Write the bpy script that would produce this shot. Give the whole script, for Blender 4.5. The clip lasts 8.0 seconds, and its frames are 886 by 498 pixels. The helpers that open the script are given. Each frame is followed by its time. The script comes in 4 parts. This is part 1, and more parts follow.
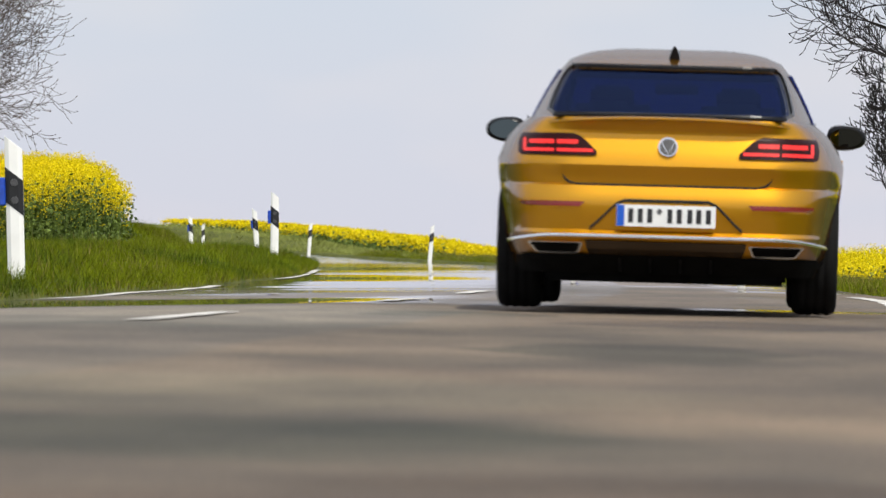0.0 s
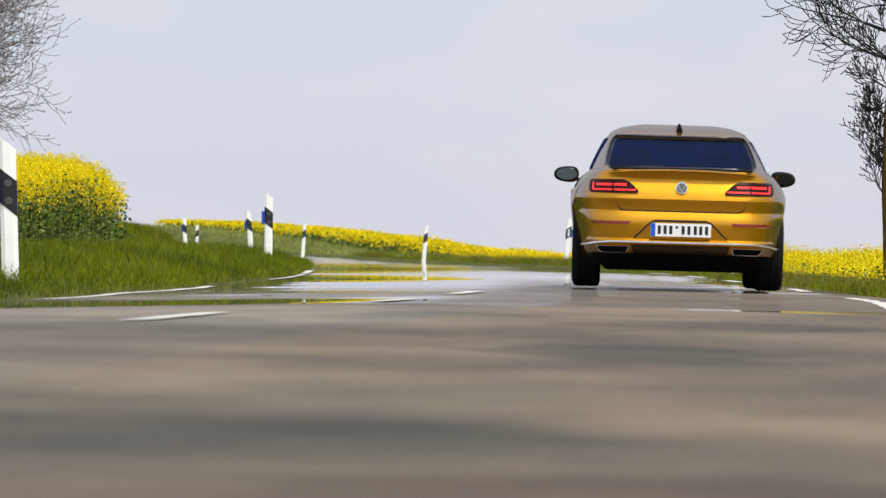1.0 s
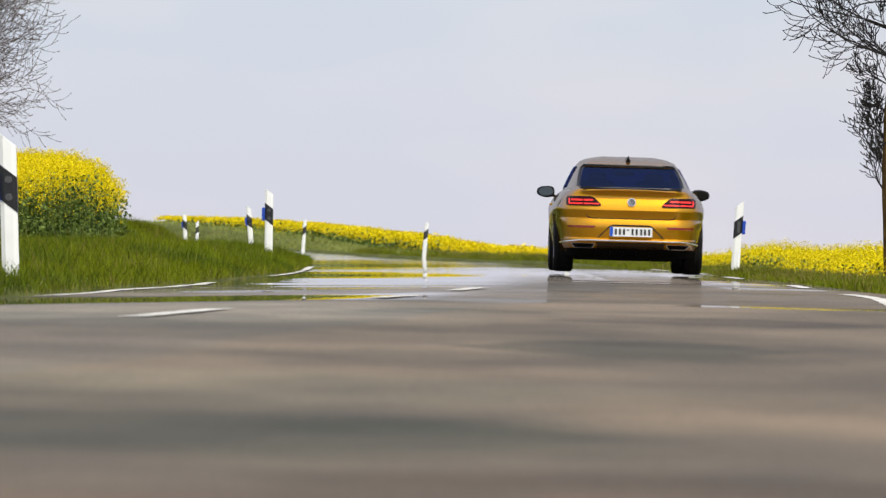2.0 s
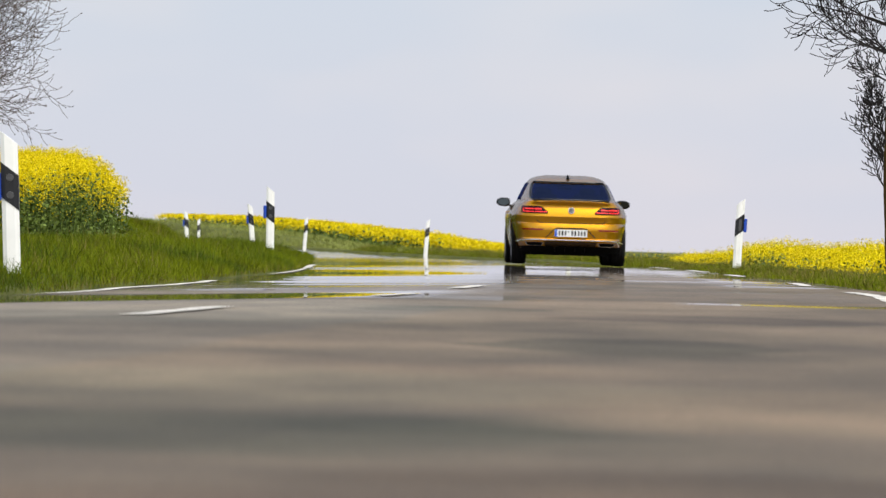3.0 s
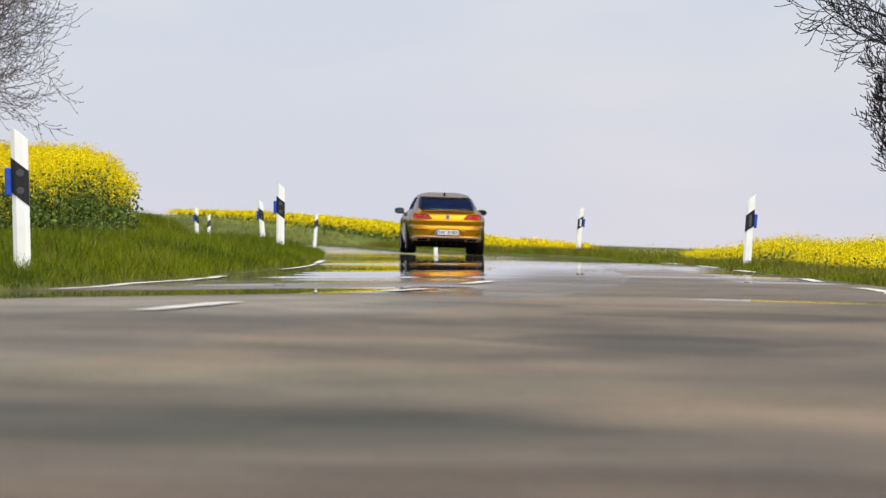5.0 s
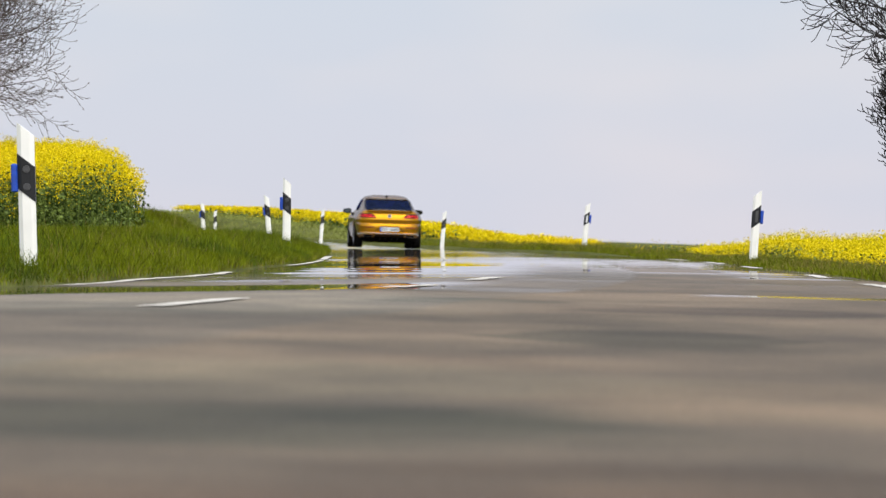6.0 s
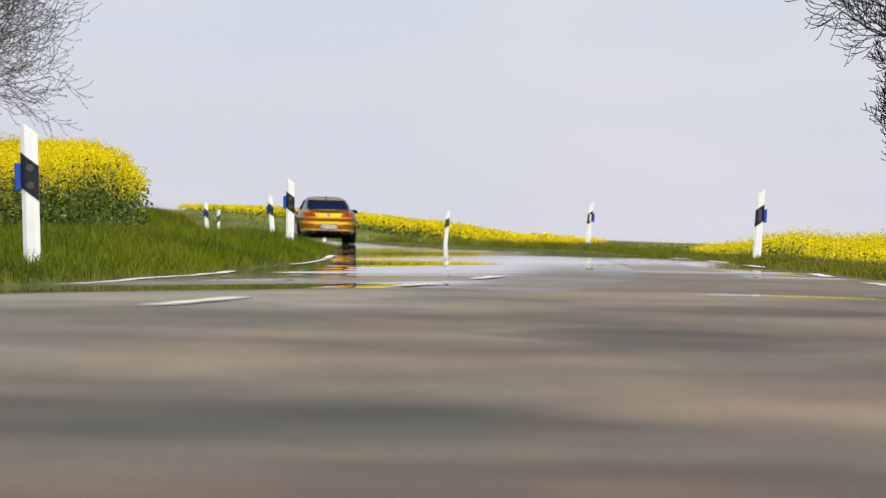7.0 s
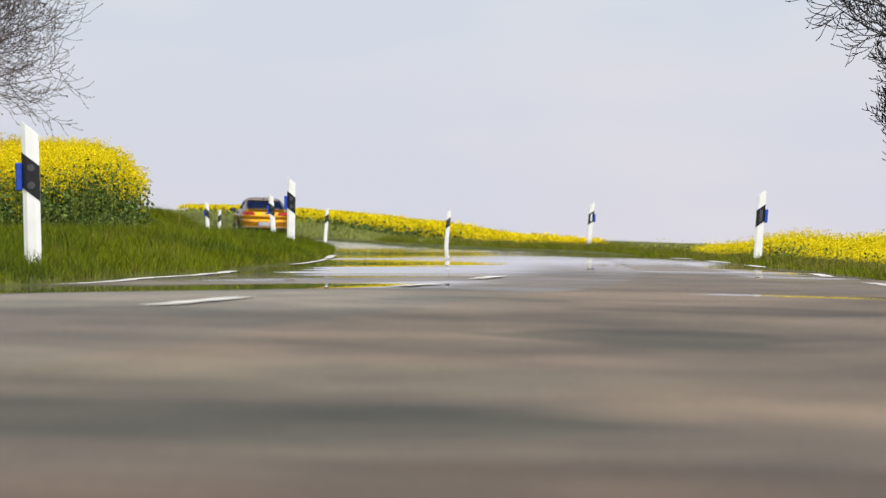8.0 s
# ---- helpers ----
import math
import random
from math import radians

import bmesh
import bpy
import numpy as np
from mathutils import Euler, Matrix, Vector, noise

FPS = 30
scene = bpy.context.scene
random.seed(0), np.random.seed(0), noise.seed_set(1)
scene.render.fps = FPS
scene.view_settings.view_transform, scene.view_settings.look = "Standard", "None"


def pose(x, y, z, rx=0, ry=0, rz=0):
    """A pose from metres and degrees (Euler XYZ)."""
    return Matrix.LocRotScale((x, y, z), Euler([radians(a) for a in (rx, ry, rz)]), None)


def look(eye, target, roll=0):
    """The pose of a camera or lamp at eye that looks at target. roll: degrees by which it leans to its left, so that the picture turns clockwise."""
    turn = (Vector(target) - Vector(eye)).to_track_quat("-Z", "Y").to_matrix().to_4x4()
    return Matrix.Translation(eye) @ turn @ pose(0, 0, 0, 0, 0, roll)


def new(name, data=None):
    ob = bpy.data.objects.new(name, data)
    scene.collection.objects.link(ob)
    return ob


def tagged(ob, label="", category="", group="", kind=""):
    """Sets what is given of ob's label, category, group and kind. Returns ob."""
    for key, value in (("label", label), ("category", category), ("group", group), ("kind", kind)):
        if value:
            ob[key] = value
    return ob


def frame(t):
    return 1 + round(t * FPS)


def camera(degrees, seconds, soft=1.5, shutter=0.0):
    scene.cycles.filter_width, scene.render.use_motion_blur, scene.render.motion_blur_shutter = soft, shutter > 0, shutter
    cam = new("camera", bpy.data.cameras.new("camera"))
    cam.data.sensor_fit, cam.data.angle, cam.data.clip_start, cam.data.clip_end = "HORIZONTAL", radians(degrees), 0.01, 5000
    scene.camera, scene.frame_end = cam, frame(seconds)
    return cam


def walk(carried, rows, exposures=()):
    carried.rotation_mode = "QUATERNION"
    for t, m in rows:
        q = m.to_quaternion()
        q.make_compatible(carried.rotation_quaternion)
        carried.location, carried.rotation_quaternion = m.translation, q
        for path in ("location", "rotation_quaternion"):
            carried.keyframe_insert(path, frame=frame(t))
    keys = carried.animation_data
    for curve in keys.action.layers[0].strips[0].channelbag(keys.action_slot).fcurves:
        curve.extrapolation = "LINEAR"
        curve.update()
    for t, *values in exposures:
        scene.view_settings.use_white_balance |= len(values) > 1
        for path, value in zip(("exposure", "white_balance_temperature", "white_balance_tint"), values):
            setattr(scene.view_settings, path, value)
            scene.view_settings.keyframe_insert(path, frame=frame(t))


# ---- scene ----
# Camera: a tripod at the road's edge, panned a little by hand.
DEG = 2 * math.degrees(math.atan(784 / 9600))
cam = camera(DEG, 8.0, soft=1.35, shutter=0.5)
cam.data.dof.use_dof = True
cam.data.dof.focus_distance = 54.0
cam.data.dof.aperture_fstop = 9.5
EYE = (0.0, 0.0, 0.30)
# seconds, degrees of pan to the right, degrees of tilt up
PAN = [(0.0, 0.174, 0.024), (0.5, 0.224, 0.042), (1.0, 0.238, 0.029), (1.5, 0.238, 0.006), (2.25, 0.232, -0.015),
       (3.0, 0.220, -0.031), (3.5, 0.211, -0.032), (4.0, 0.183, -0.040), (4.5, 0.146, -0.058), (5.25, 0.095, -0.090),
       (6.0, 0.046, -0.119), (6.5, 0.018, -0.122), (7.0, 0.010, -0.131), (7.5, 0.0, -0.131), (8.0, 0.0, -0.131)]
walk(cam, [(t, pose(*EYE, 90 + tilt, 0, -pan)) for t, pan, tilt in PAN])

# ---- light ----
SUN_EL, SUN_AZ = 55.0, 156.0          # degrees above the horizon; clockwise from the way the camera looks
world = bpy.data.worlds.new("world")
scene.world = world
world.use_nodes = True
wn, wl = world.node_tree.nodes, world.node_tree.links
wn.clear()
w_out, w_bg = wn.new("ShaderNodeOutputWorld"), wn.new("ShaderNodeBackground")
w_sky, w_mix, w_gain = wn.new("ShaderNodeTexSky"), wn.new("ShaderNodeMixRGB"), wn.new("ShaderNodeMixRGB")
w_co, w_map, w_noise, w_ramp = (wn.new("ShaderNodeTexCoord"), wn.new("ShaderNodeMapping"), wn.new("ShaderNodeTexNoise"),
                                wn.new("ShaderNodeValToRGB"))
w_sky.sky_type, w_sky.sun_disc = "NISHITA", False
w_sky.sun_elevation, w_sky.sun_rotation = radians(SUN_EL), radians(SUN_AZ)
w_gain.blend_type, w_gain.inputs[0].default_value, w_gain.inputs[2].default_value = "MULTIPLY", 1.0, (0.1, 0.1, 0.1, 1)
w_map.inputs["Scale"].default_value = (9, 9, 24)
w_noise.inputs["Scale"].default_value, w_noise.inputs["Detail"].default_value = 1.6, 2.5
w_ramp.color_ramp.elements[0].position, w_ramp.color_ramp.elements[1].position = 0.38, 0.62
w_ramp.color_ramp.elements[0].color, w_ramp.color_ramp.elements[1].color = (0.715, 0.745, 0.845, 1), (0.785, 0.775, 0.84, 1)
w_mix.inputs[0].default_value = 0.88
wl.new(w_co.outputs["Generated"], w_map.inputs[0])
wl.new(w_map.outputs[0], w_noise.inputs["Vector"])
wl.new(w_noise.outputs["Fac"], w_ramp.inputs[0])
wl.new(w_sky.outputs[0], w_gain.inputs[1])
wl.new(w_gain.outputs[0], w_mix.inputs[1])
wl.new(w_ramp.outputs[0], w_mix.inputs[2])
w_sep, w_up, w_lift = wn.new("ShaderNodeSeparateXYZ"), wn.new("ShaderNodeMapRange"), wn.new("ShaderNodeVectorMath")
w_up.inputs["From Min"].default_value, w_up.inputs["From Max"].default_value = 0.04, 1.0
w_up.inputs["To Min"].default_value, w_up.inputs["To Max"].default_value = 1.0, 1.28
w_lift.operation = "SCALE"
wl.new(w_co.outputs["Generated"], w_sep.inputs[0])
wl.new(w_sep.outputs["Z"], w_up.inputs["Value"])
w_low, w_tint = wn.new("ShaderNodeValToRGB"), wn.new("ShaderNodeMixRGB")
w_low.color_ramp.elements[0].position, w_low.color_ramp.elements[1].position = 0.0, 0.05
w_low.color_ramp.elements[0].color, w_low.color_ramp.elements[1].color = (1.0, 0.972, 0.985, 1), (0.925, 0.960, 0.975, 1)
w_tint.blend_type, w_tint.inputs[0].default_value = "MULTIPLY", 1.0
wl.new(w_sep.outputs["Z"], w_low.inputs[0])
wl.new(w_mix.outputs[0], w_tint.inputs[1])
wl.new(w_low.outputs[0], w_tint.inputs[2])
wl.new(w_tint.outputs[0], w_lift.inputs[0])
wl.new(w_up.outputs[0], w_lift.inputs["Scale"])
wl.new(w_lift.outputs[0], w_bg.inputs[0])
wl.new(w_bg.outputs[0], w_out.inputs[0])
sun = new("sun", bpy.data.lights.new("sun", "SUN"))
sun.data.energy, sun.data.angle, sun.data.color = 3.9, radians(1.0), (1.0, 0.95, 0.86)
a, e = radians(SUN_AZ), radians(SUN_EL)
sun.matrix_world = look((0, 0, 40), (-math.sin(a) * math.cos(e), -math.cos(a) * math.cos(e), 40 - math.sin(e)))


# ---- materials ----
def mat(name, color, rough=0.6, metal=0.0, var=0.0, scale=8.0, bump=0.0, coat=0.0, island=0.0, glow=None, second=None, bscale=None, spec=0.5):
    m = bpy.data.materials.new(name)
    m.use_nodes = True
    n, l = m.node_tree.nodes, m.node_tree.links
    p = n["Principled BSDF"]
    p.inputs["Base Color"].default_value = (*color, 1)
    p.inputs["Roughness"].default_value, p.inputs["Metallic"].default_value = rough, metal
    p.inputs["Coat Weight"].default_value = coat
    p.inputs["Coat Roughness"].default_value = 0.04
    p.inputs["Specular IOR Level"].default_value = spec
    if glow:
        p.inputs["Emission Color"].default_value, p.inputs["Emission Strength"].default_value = (*glow[0], 1), glow[1]
    if var or bump or island:
        co = n.new("ShaderNodeTexCoord")
        tex = n.new("ShaderNodeTexNoise")
        tex.inputs["Scale"].default_value, tex.inputs["Detail"].default_value = scale, 6.0
        l.new(co.outputs["Object"], tex.inputs["Vector"])
        fac = tex.outputs["Fac"]
        if island:
            geo, mx = n.new("ShaderNodeNewGeometry"), n.new("ShaderNodeMath")
            mx.operation = "MULTIPLY_ADD"
            mx.inputs[1].default_value = island
            l.new(geo.outputs["Random Per Island"], mx.inputs[0])
            ad = n.new("ShaderNodeMath")
            ad.operation = "MULTIPLY_ADD"
            ad.inputs[1].default_value, ad.inputs[2].default_value = 1 - island, 0.0
            l.new(fac, ad.inputs[0])
            l.new(ad.outputs[0], mx.inputs[2])
            fac = mx.outputs[0]
        ramp = n.new("ShaderNodeValToRGB")
        c2 = second or tuple(min(1, c * (1 + var)) for c in color)
        c1 = tuple(c * (1 - var) for c in color)
        ramp.color_ramp.elements[0].position, ramp.color_ramp.elements[1].position = 0.25, 0.75
        ramp.color_ramp.elements[0].color, ramp.color_ramp.elements[1].color = (*c1, 1), (*c2, 1)
        l.new(fac, ramp.inputs[0])
        l.new(ramp.outputs[0], p.inputs["Base Color"])
        if bump:
            bt, b = n.new("ShaderNodeTexNoise"), n.new("ShaderNodeBump")
            bt.inputs["Scale"].default_value = bscale or scale * 6
            b.inputs["Strength"].default_value, b.inputs["Distance"].default_value = bump, 0.02
            l.new(co.outputs["Object"], bt.inputs["Vector"])
            l.new(bt.outputs["Fac"], b.inputs["Height"])
            l.new(b.outputs[0], p.inputs["Normal"])
    return m


def asphalt_material():
    """Worn grey asphalt, mottled with patches; mirror gloss in set bands stands in for the heat mirage."""
    m = bpy.data.materials.new("asphalt")
    m.use_nodes = True
    n, l = m.node_tree.nodes, m.node_tree.links
    p, out = n["Principled BSDF"], n["Material Output"]
    p.inputs["Roughness"].default_value = 0.85
    p.inputs["Specular IOR Level"].default_value = 0.25
    co = n.new("ShaderNodeTexCoord")

    def noise_at(sx, sy, scale, detail=4.0):
        mp, t = n.new("ShaderNodeMapping"), n.new("ShaderNodeTexNoise")
        mp.inputs["Scale"].default_value = (sx, sy, 1)
        t.inputs["Scale"].default_value, t.inputs["Detail"].default_value = scale, detail
        l.new(co.outputs["Object"], mp.inputs[0])
        l.new(mp.outputs[0], t.inputs["Vector"])
        return t.outputs["Fac"]

    def ramp(fac, p0, c0, p1, c1):
        r = n.new("ShaderNodeValToRGB")
        r.color_ramp.elements[0].position, r.color_ramp.elements[1].position = p0, p1
        r.color_ramp.elements[0].color, r.color_ramp.elements[1].color = (*c0, 1), (*c1, 1)
        l.new(fac, r.inputs[0])
        return r.outputs[0]

    def mixed(kind, fac, a, b):
        x = n.new("ShaderNodeMixRGB")
        x.blend_type = kind
        if isinstance(fac, float):
            x.inputs[0].default_value = fac
        else:
            l.new(fac, x.inputs[0])
        l.new(a, x.inputs[1])
        l.new(b, x.inputs[2])
        return x.outputs[0]

    def blot(x, y, rx, ry, shade, soft0, soft1):
        """A ragged-rimmed oval that darkens or lightens: stains, repairs, and sky sheen painted in."""
        off, nz, ad, mp, gr = (n.new("ShaderNodeVectorMath"), n.new("ShaderNodeTexNoise"), n.new("ShaderNodeVectorMath"),
                               n.new("ShaderNodeMapping"), n.new("ShaderNodeTexGradient"))
        nz.inputs["Scale"].default_value, nz.inputs["Detail"].default_value = 1.3, 4.0
        l.new(co.outputs["Object"], nz.inputs["Vector"])
        off.operation, off.inputs[1].default_value = "SUBTRACT", (0.5, 0.5, 0.5)
        l.new(nz.outputs["Color"], off.inputs[0])
        ad.operation = "ADD"
        mp.vector_type = "TEXTURE"
        mp.inputs["Location"].default_value, mp.inputs["Scale"].default_value = (x, y, 0), (rx, ry, 3)
        l.new(co.outputs["Object"], ad.inputs[0])
        l.new(off.outputs[0], ad.inputs[1])
        l.new(ad.outputs[0], mp.inputs[0])
        gr.gradient_type = "SPHERICAL"
        l.new(mp.outputs[0], gr.inputs[0])
        return ramp(gr.outputs["Fac"], soft0, (1, 1, 1), soft1, shade)

    patches = ramp(noise_at(0.45, 0.32, 0.8, 3.0), 0.34, (0.084, 0.070, 0.057), 0.64, (0.139, 0.112, 0.087))
    stains_and_sheen = ramp(noise_at(0.5, 0.5, 0.5, 2.0), 0.35, (0.88, 0.90, 0.90), 0.6, (1, 1, 1))
    stains_and_sheen = mixed("MULTIPLY", 1.0, stains_and_sheen, ramp(noise_at(2.3, 0.75, 1.0, 6.0), 0.34, (0.84, 0.845, 0.85), 0.64, (1.14, 1.12, 1.08)))
    # the last oval, at y 42, paints the sky's pale sheen into the asphalt
    for args in ((-0.42, 10.2, 1.15, 1.35, (0.56, 0.64, 0.63), 0.0, 0.4), (0.05, 10.6, 0.5, 0.6, (0.72, 0.76, 0.75), 0.0, 0.4),
                 (-0.5, 13.2, 1.35, 2.1, (1.05, 1.11, 1.08), 0.0, 0.4), (0.4, 6.2, 2.2, 2.4, (0.70, 0.63, 0.58), 0.0, 0.45),
                 (0.74, 18.8, 0.55, 1.9, (0.56, 0.61, 0.62), 0.0, 0.22), (1.45, 25.5, 0.9, 1.5, (0.66, 0.66, 0.70), 0.0, 0.3),
                 (0.1, 27.5, 0.55, 1.2, (0.66, 0.70, 0.72), 0.0, 0.3), (1.3, 19.6, 0.7, 0.8, (0.78, 0.79, 0.82), 0.0, 0.3),
                 (-0.7, 20.0, 1.6, 5.0, (1.18, 1.17, 1.15), 0.0, 0.5), (0.35, 8.4, 0.7, 0.5, (0.80, 0.76, 0.74), 0.0, 0.5), (-0.85, 15.0, 0.9, 2.2, (1.22, 1.21, 1.17), 0.0, 0.6),
                 (0.75, 12.0, 0.66, 1.9, (1.24, 1.20, 1.13), 0.0, 0.5), (0.1, 15.2, 0.6, 1.3, (1.08, 1.05, 1.02), 0.0, 0.5),
                 (-1.3, 26.5, 1.9, 5.0, (1.50, 1.58, 1.60), 0.0, 0.4), (0.6, 30.0, 2.2, 5.0, (1.22, 1.22, 1.22), 0.0, 0.4), (-1.2, 42.0, 2.2, 9.0, (1.5, 1.52, 1.6), 0.0, 0.4)):
        stains_and_sheen = mixed("MULTIPLY", 1.0, stains_and_sheen, blot(*args))
    grain = ramp(noise_at(1, 1, 55, 2.0), 0.3, (0.72, 0.72, 0.72), 0.7, (1.25, 1.24, 1.22))
    c = mixed("MULTIPLY", 1.0, patches, stains_and_sheen)
    c = mixed("MULTIPLY", 1.0, c, grain)
    bt = n.new("ShaderNodeBump")
    bt.inputs["Strength"].default_value, bt.inputs["Distance"].default_value = 0.6, 0.006
    l.new(noise_at(1, 1, 70, 3.0), bt.inputs["Height"])
    l.new(bt.outputs[0], p.inputs["Normal"])
    gloss = n.new("ShaderNodeBsdfGlossy")
    gloss.inputs["Color"].default_value = (0.97, 0.97, 0.98, 1)
    gloss.inputs["Roughness"].default_value = 0.0
    # where the mirage's gloss is put: in long flat stretches across the road, further out everywhere
    sep = n.new("ShaderNodeSeparateXYZ")
    l.new(co.outputs["Object"], sep.inputs[0])
    wob = n.new("ShaderNodeMath")
    wob.operation = "MULTIPLY_ADD"
    wob.inputs[1].default_value = 2.4
    l.new(noise_at(0.9, 0.25, 1.0, 4.0), wob.inputs[0])
    l.new(sep.outputs["Y"], wob.inputs[2])
    across = n.new("ShaderNodeAttribute")
    across.attribute_name = "across"
    wavy = n.new("ShaderNodeMath")
    wavy.operation, wavy.inputs[1].default_value = "MULTIPLY_ADD", 0.25
    l.new(noise_at(0.5, 0.35, 1.0, 3.0), wavy.inputs[0])
    l.new(across.outputs["Fac"], wavy.inputs[2])

    # towards the left edge the mirroring starts nearer
    left, bent = n.new("ShaderNodeMapRange"), n.new("ShaderNodeMath")
    left.inputs["From Min"].default_value, left.inputs["From Max"].default_value = -1.7, -0.2
    left.inputs["To Min"].default_value, left.inputs["To Max"].default_value = 4.2, 0.0
    l.new(across.outputs["Fac"], left.inputs["Value"])
    bent.operation = "ADD"
    l.new(wob.outputs[0], bent.inputs[0])
    l.new(left.outputs[0], bent.inputs[1])
    rng = n.new("ShaderNodeMapRange")
    rng.inputs["From Min"].default_value, rng.inputs["From Max"].default_value = 1.2, 131.2
    l.new(bent.outputs[0], rng.inputs["Value"])

    def bands(stops):
        b = n.new("ShaderNodeValToRGB")
        els = b.color_ramp.elements
        els[0].position, els[0].color = 0.0, (0, 0, 0, 1)
        els[1].position, els[1].color = 1.0, (0.97, 0.97, 0.97, 1)
        for pos, v in stops:
            els.new(pos / 130).color = (v, v, v, 1)
        l.new(rng.outputs[0], b.inputs[0])
        return b.outputs[0]

    def step_across(u0, u1):
        sx = n.new("ShaderNodeMapRange")
        sx.interpolation_type = "SMOOTHSTEP"
        sx.inputs["From Min"].default_value, sx.inputs["From Max"].default_value = u0 + 0.125, u1 + 0.125
        l.new(wavy.outputs[0], sx.inputs["Value"])
        return sx.outputs[0]

    sheen_l = bands(((31.5, 0), (32.0, 0.93), (38.0, 0.95), (38.8, 0.14), (41, 0.14), (43.5, 0.5), (46, 0.65), (50, 0.90), (54, 0.92), (60, 0.98)))
    sheen_m = bands(((32.0, 0), (32.6, 0.24), (34.0, 0.24), (34.8, 0.08), (39, 0.10), (40.4, 0.28), (42, 0.12), (48, 0.22), (53, 0.45), (56, 0.55), (60, 0.85), (65, 0.97)))
    sheen_edge = bands(((31.5, 0), (32.0, 0.55), (33.0, 0.55), (33.5, 0.04), (40.0, 0.05), (40.6, 0.2), (41.2, 0.05), (46.4, 0.06), (47.0, 0.5), (48.2, 0.5), (49, 0.16), (52, 0.7), (55, 0.45), (62, 0.93)))
    sheen_r = bands(((31.5, 0), (40.0, 0.05), (40.6, 0.12), (41.2, 0.05), (49, 0.10), (51, 0.55), (52.5, 0.2), (58, 0.25), (64, 0.6), (72, 0.93)))
    seam = step_across(0.92, 1.06)
    sheen = mixed("MIX", step_across(-0.35, 0.35), sheen_l, sheen_m)
    sheen = mixed("MIX", seam, sheen, mixed("MIX", step_across(1.75, 2.0), sheen_r, sheen_edge))
    # the older surface left of the lengthwise seam is cooler and darker
    c = mixed("MULTIPLY", 1.0, c, ramp(seam, 0.0, (0.93, 0.97, 1.01), 1.0, (1.05, 1.02, 0.98)))
    l.new(c, p.inputs["Base Color"])
    # hot air mirrors only at a very shallow angle
    graze, shallow, both = n.new("ShaderNodeLayerWeight"), n.new("ShaderNodeMapRange"), n.new("ShaderNodeMath")
    graze.inputs["Blend"].default_value = 0.5
    shallow.inputs["From Min"].default_value, shallow.inputs["From Max"].default_value = 0.93, 0.975
    l.new(graze.outputs["Facing"], shallow.inputs["Value"])
    both.operation = "MULTIPLY"
    # noise streaks that thin the mirage's gloss a little
    worn = ramp(noise_at(0.30, 1.3, 1.0, 5.0), 0.38, (0.92, 0.92, 0.92), 0.56, (1, 1, 1))
    sheen = mixed("MULTIPLY", 1.0, sheen, worn)
    mix = n.new("ShaderNodeMixShader")
    l.new(sheen, both.inputs[0])
    l.new(shallow.outputs[0], both.inputs[1])
    l.new(both.outputs[0], mix.inputs[0])
    l.new(p.outputs[0], mix.inputs[1])
    l.new(gloss.outputs[0], mix.inputs[2])
    l.new(mix.outputs[0], out.inputs[0])
    return m


M_ASPHALT = asphalt_material()
M_PAINT_LINE = mat("road_paint", (0.52, 0.50, 0.46), 0.8, var=0.35, scale=4.0, bump=0.3, spec=0.2)
M_GROUND = mat("ground_soil", (0.055, 0.072, 0.006), 0.95, var=0.5, scale=0.6, bump=0.6, second=(0.12, 0.13, 0.03), spec=0.1)
# grass of the far verge, heat haze painted in as a lighter green
M_GRASS_HAZED = mat("grass_hazed", (0.17, 0.20, 0.045), 0.7, var=0.3, scale=0.2, island=0.35, second=(0.28, 0.31, 0.08), spec=0.1)
M_GRASS = mat("grass", (0.060, 0.080, 0.002), 0.65, var=0.8, scale=0.9, island=0.35, second=(0.232, 0.285, 0.006), spec=0.1)
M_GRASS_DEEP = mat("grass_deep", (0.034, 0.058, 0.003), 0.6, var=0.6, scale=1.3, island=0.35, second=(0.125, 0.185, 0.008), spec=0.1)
M_GRASS_DRY = mat("grass_dry", (0.12, 0.115, 0.02), 0.7, var=0.5, scale=0.3, island=0.5, second=(0.25, 0.205, 0.055), spec=0.1)
M_PETAL = mat("rape_petal", (0.74, 0.54, 0.003), 0.6, var=0.25, scale=0.8, island=0.5, second=(0.97, 0.80, 0.008), spec=0.1)
M_LEAF = mat("rape_leaf", (0.055, 0.095, 0.022), 0.5, var=0.5, scale=0.8, island=0.5, second=(0.16, 0.22, 0.045), spec=0.08)
M_BARK = mat("bark", (0.045, 0.028, 0.014), 0.9, var=0.6, scale=7.0, bump=0.6, second=(0.13, 0.08, 0.026), spec=0.1)
M_TWIG = mat("twig", (0.012, 0.009, 0.009), 0.85, var=0.5, scale=5.0)
M_TWIG_PALE = mat("twig_pale", (0.105, 0.082, 0.070), 0.85, var=0.5, scale=5.0)


def let_light_through(m, share):
    """Thin petals and blades: part of the light comes through from behind."""
    n, l = m.node_tree.nodes, m.node_tree.links
    p, out = n["Principled BSDF"], n["Material Output"]
    tr, mx = n.new("ShaderNodeBsdfTranslucent"), n.new("ShaderNodeMixShader")
    l.new(p.inputs["Base Color"].links[0].from_socket, tr.inputs[0])
    mx.inputs[0].default_value = share
    l.new(p.outputs[0], mx.inputs[1])
    l.new(tr.outputs[0], mx.inputs[2])
    l.new(mx.outputs[0], out.inputs[0])


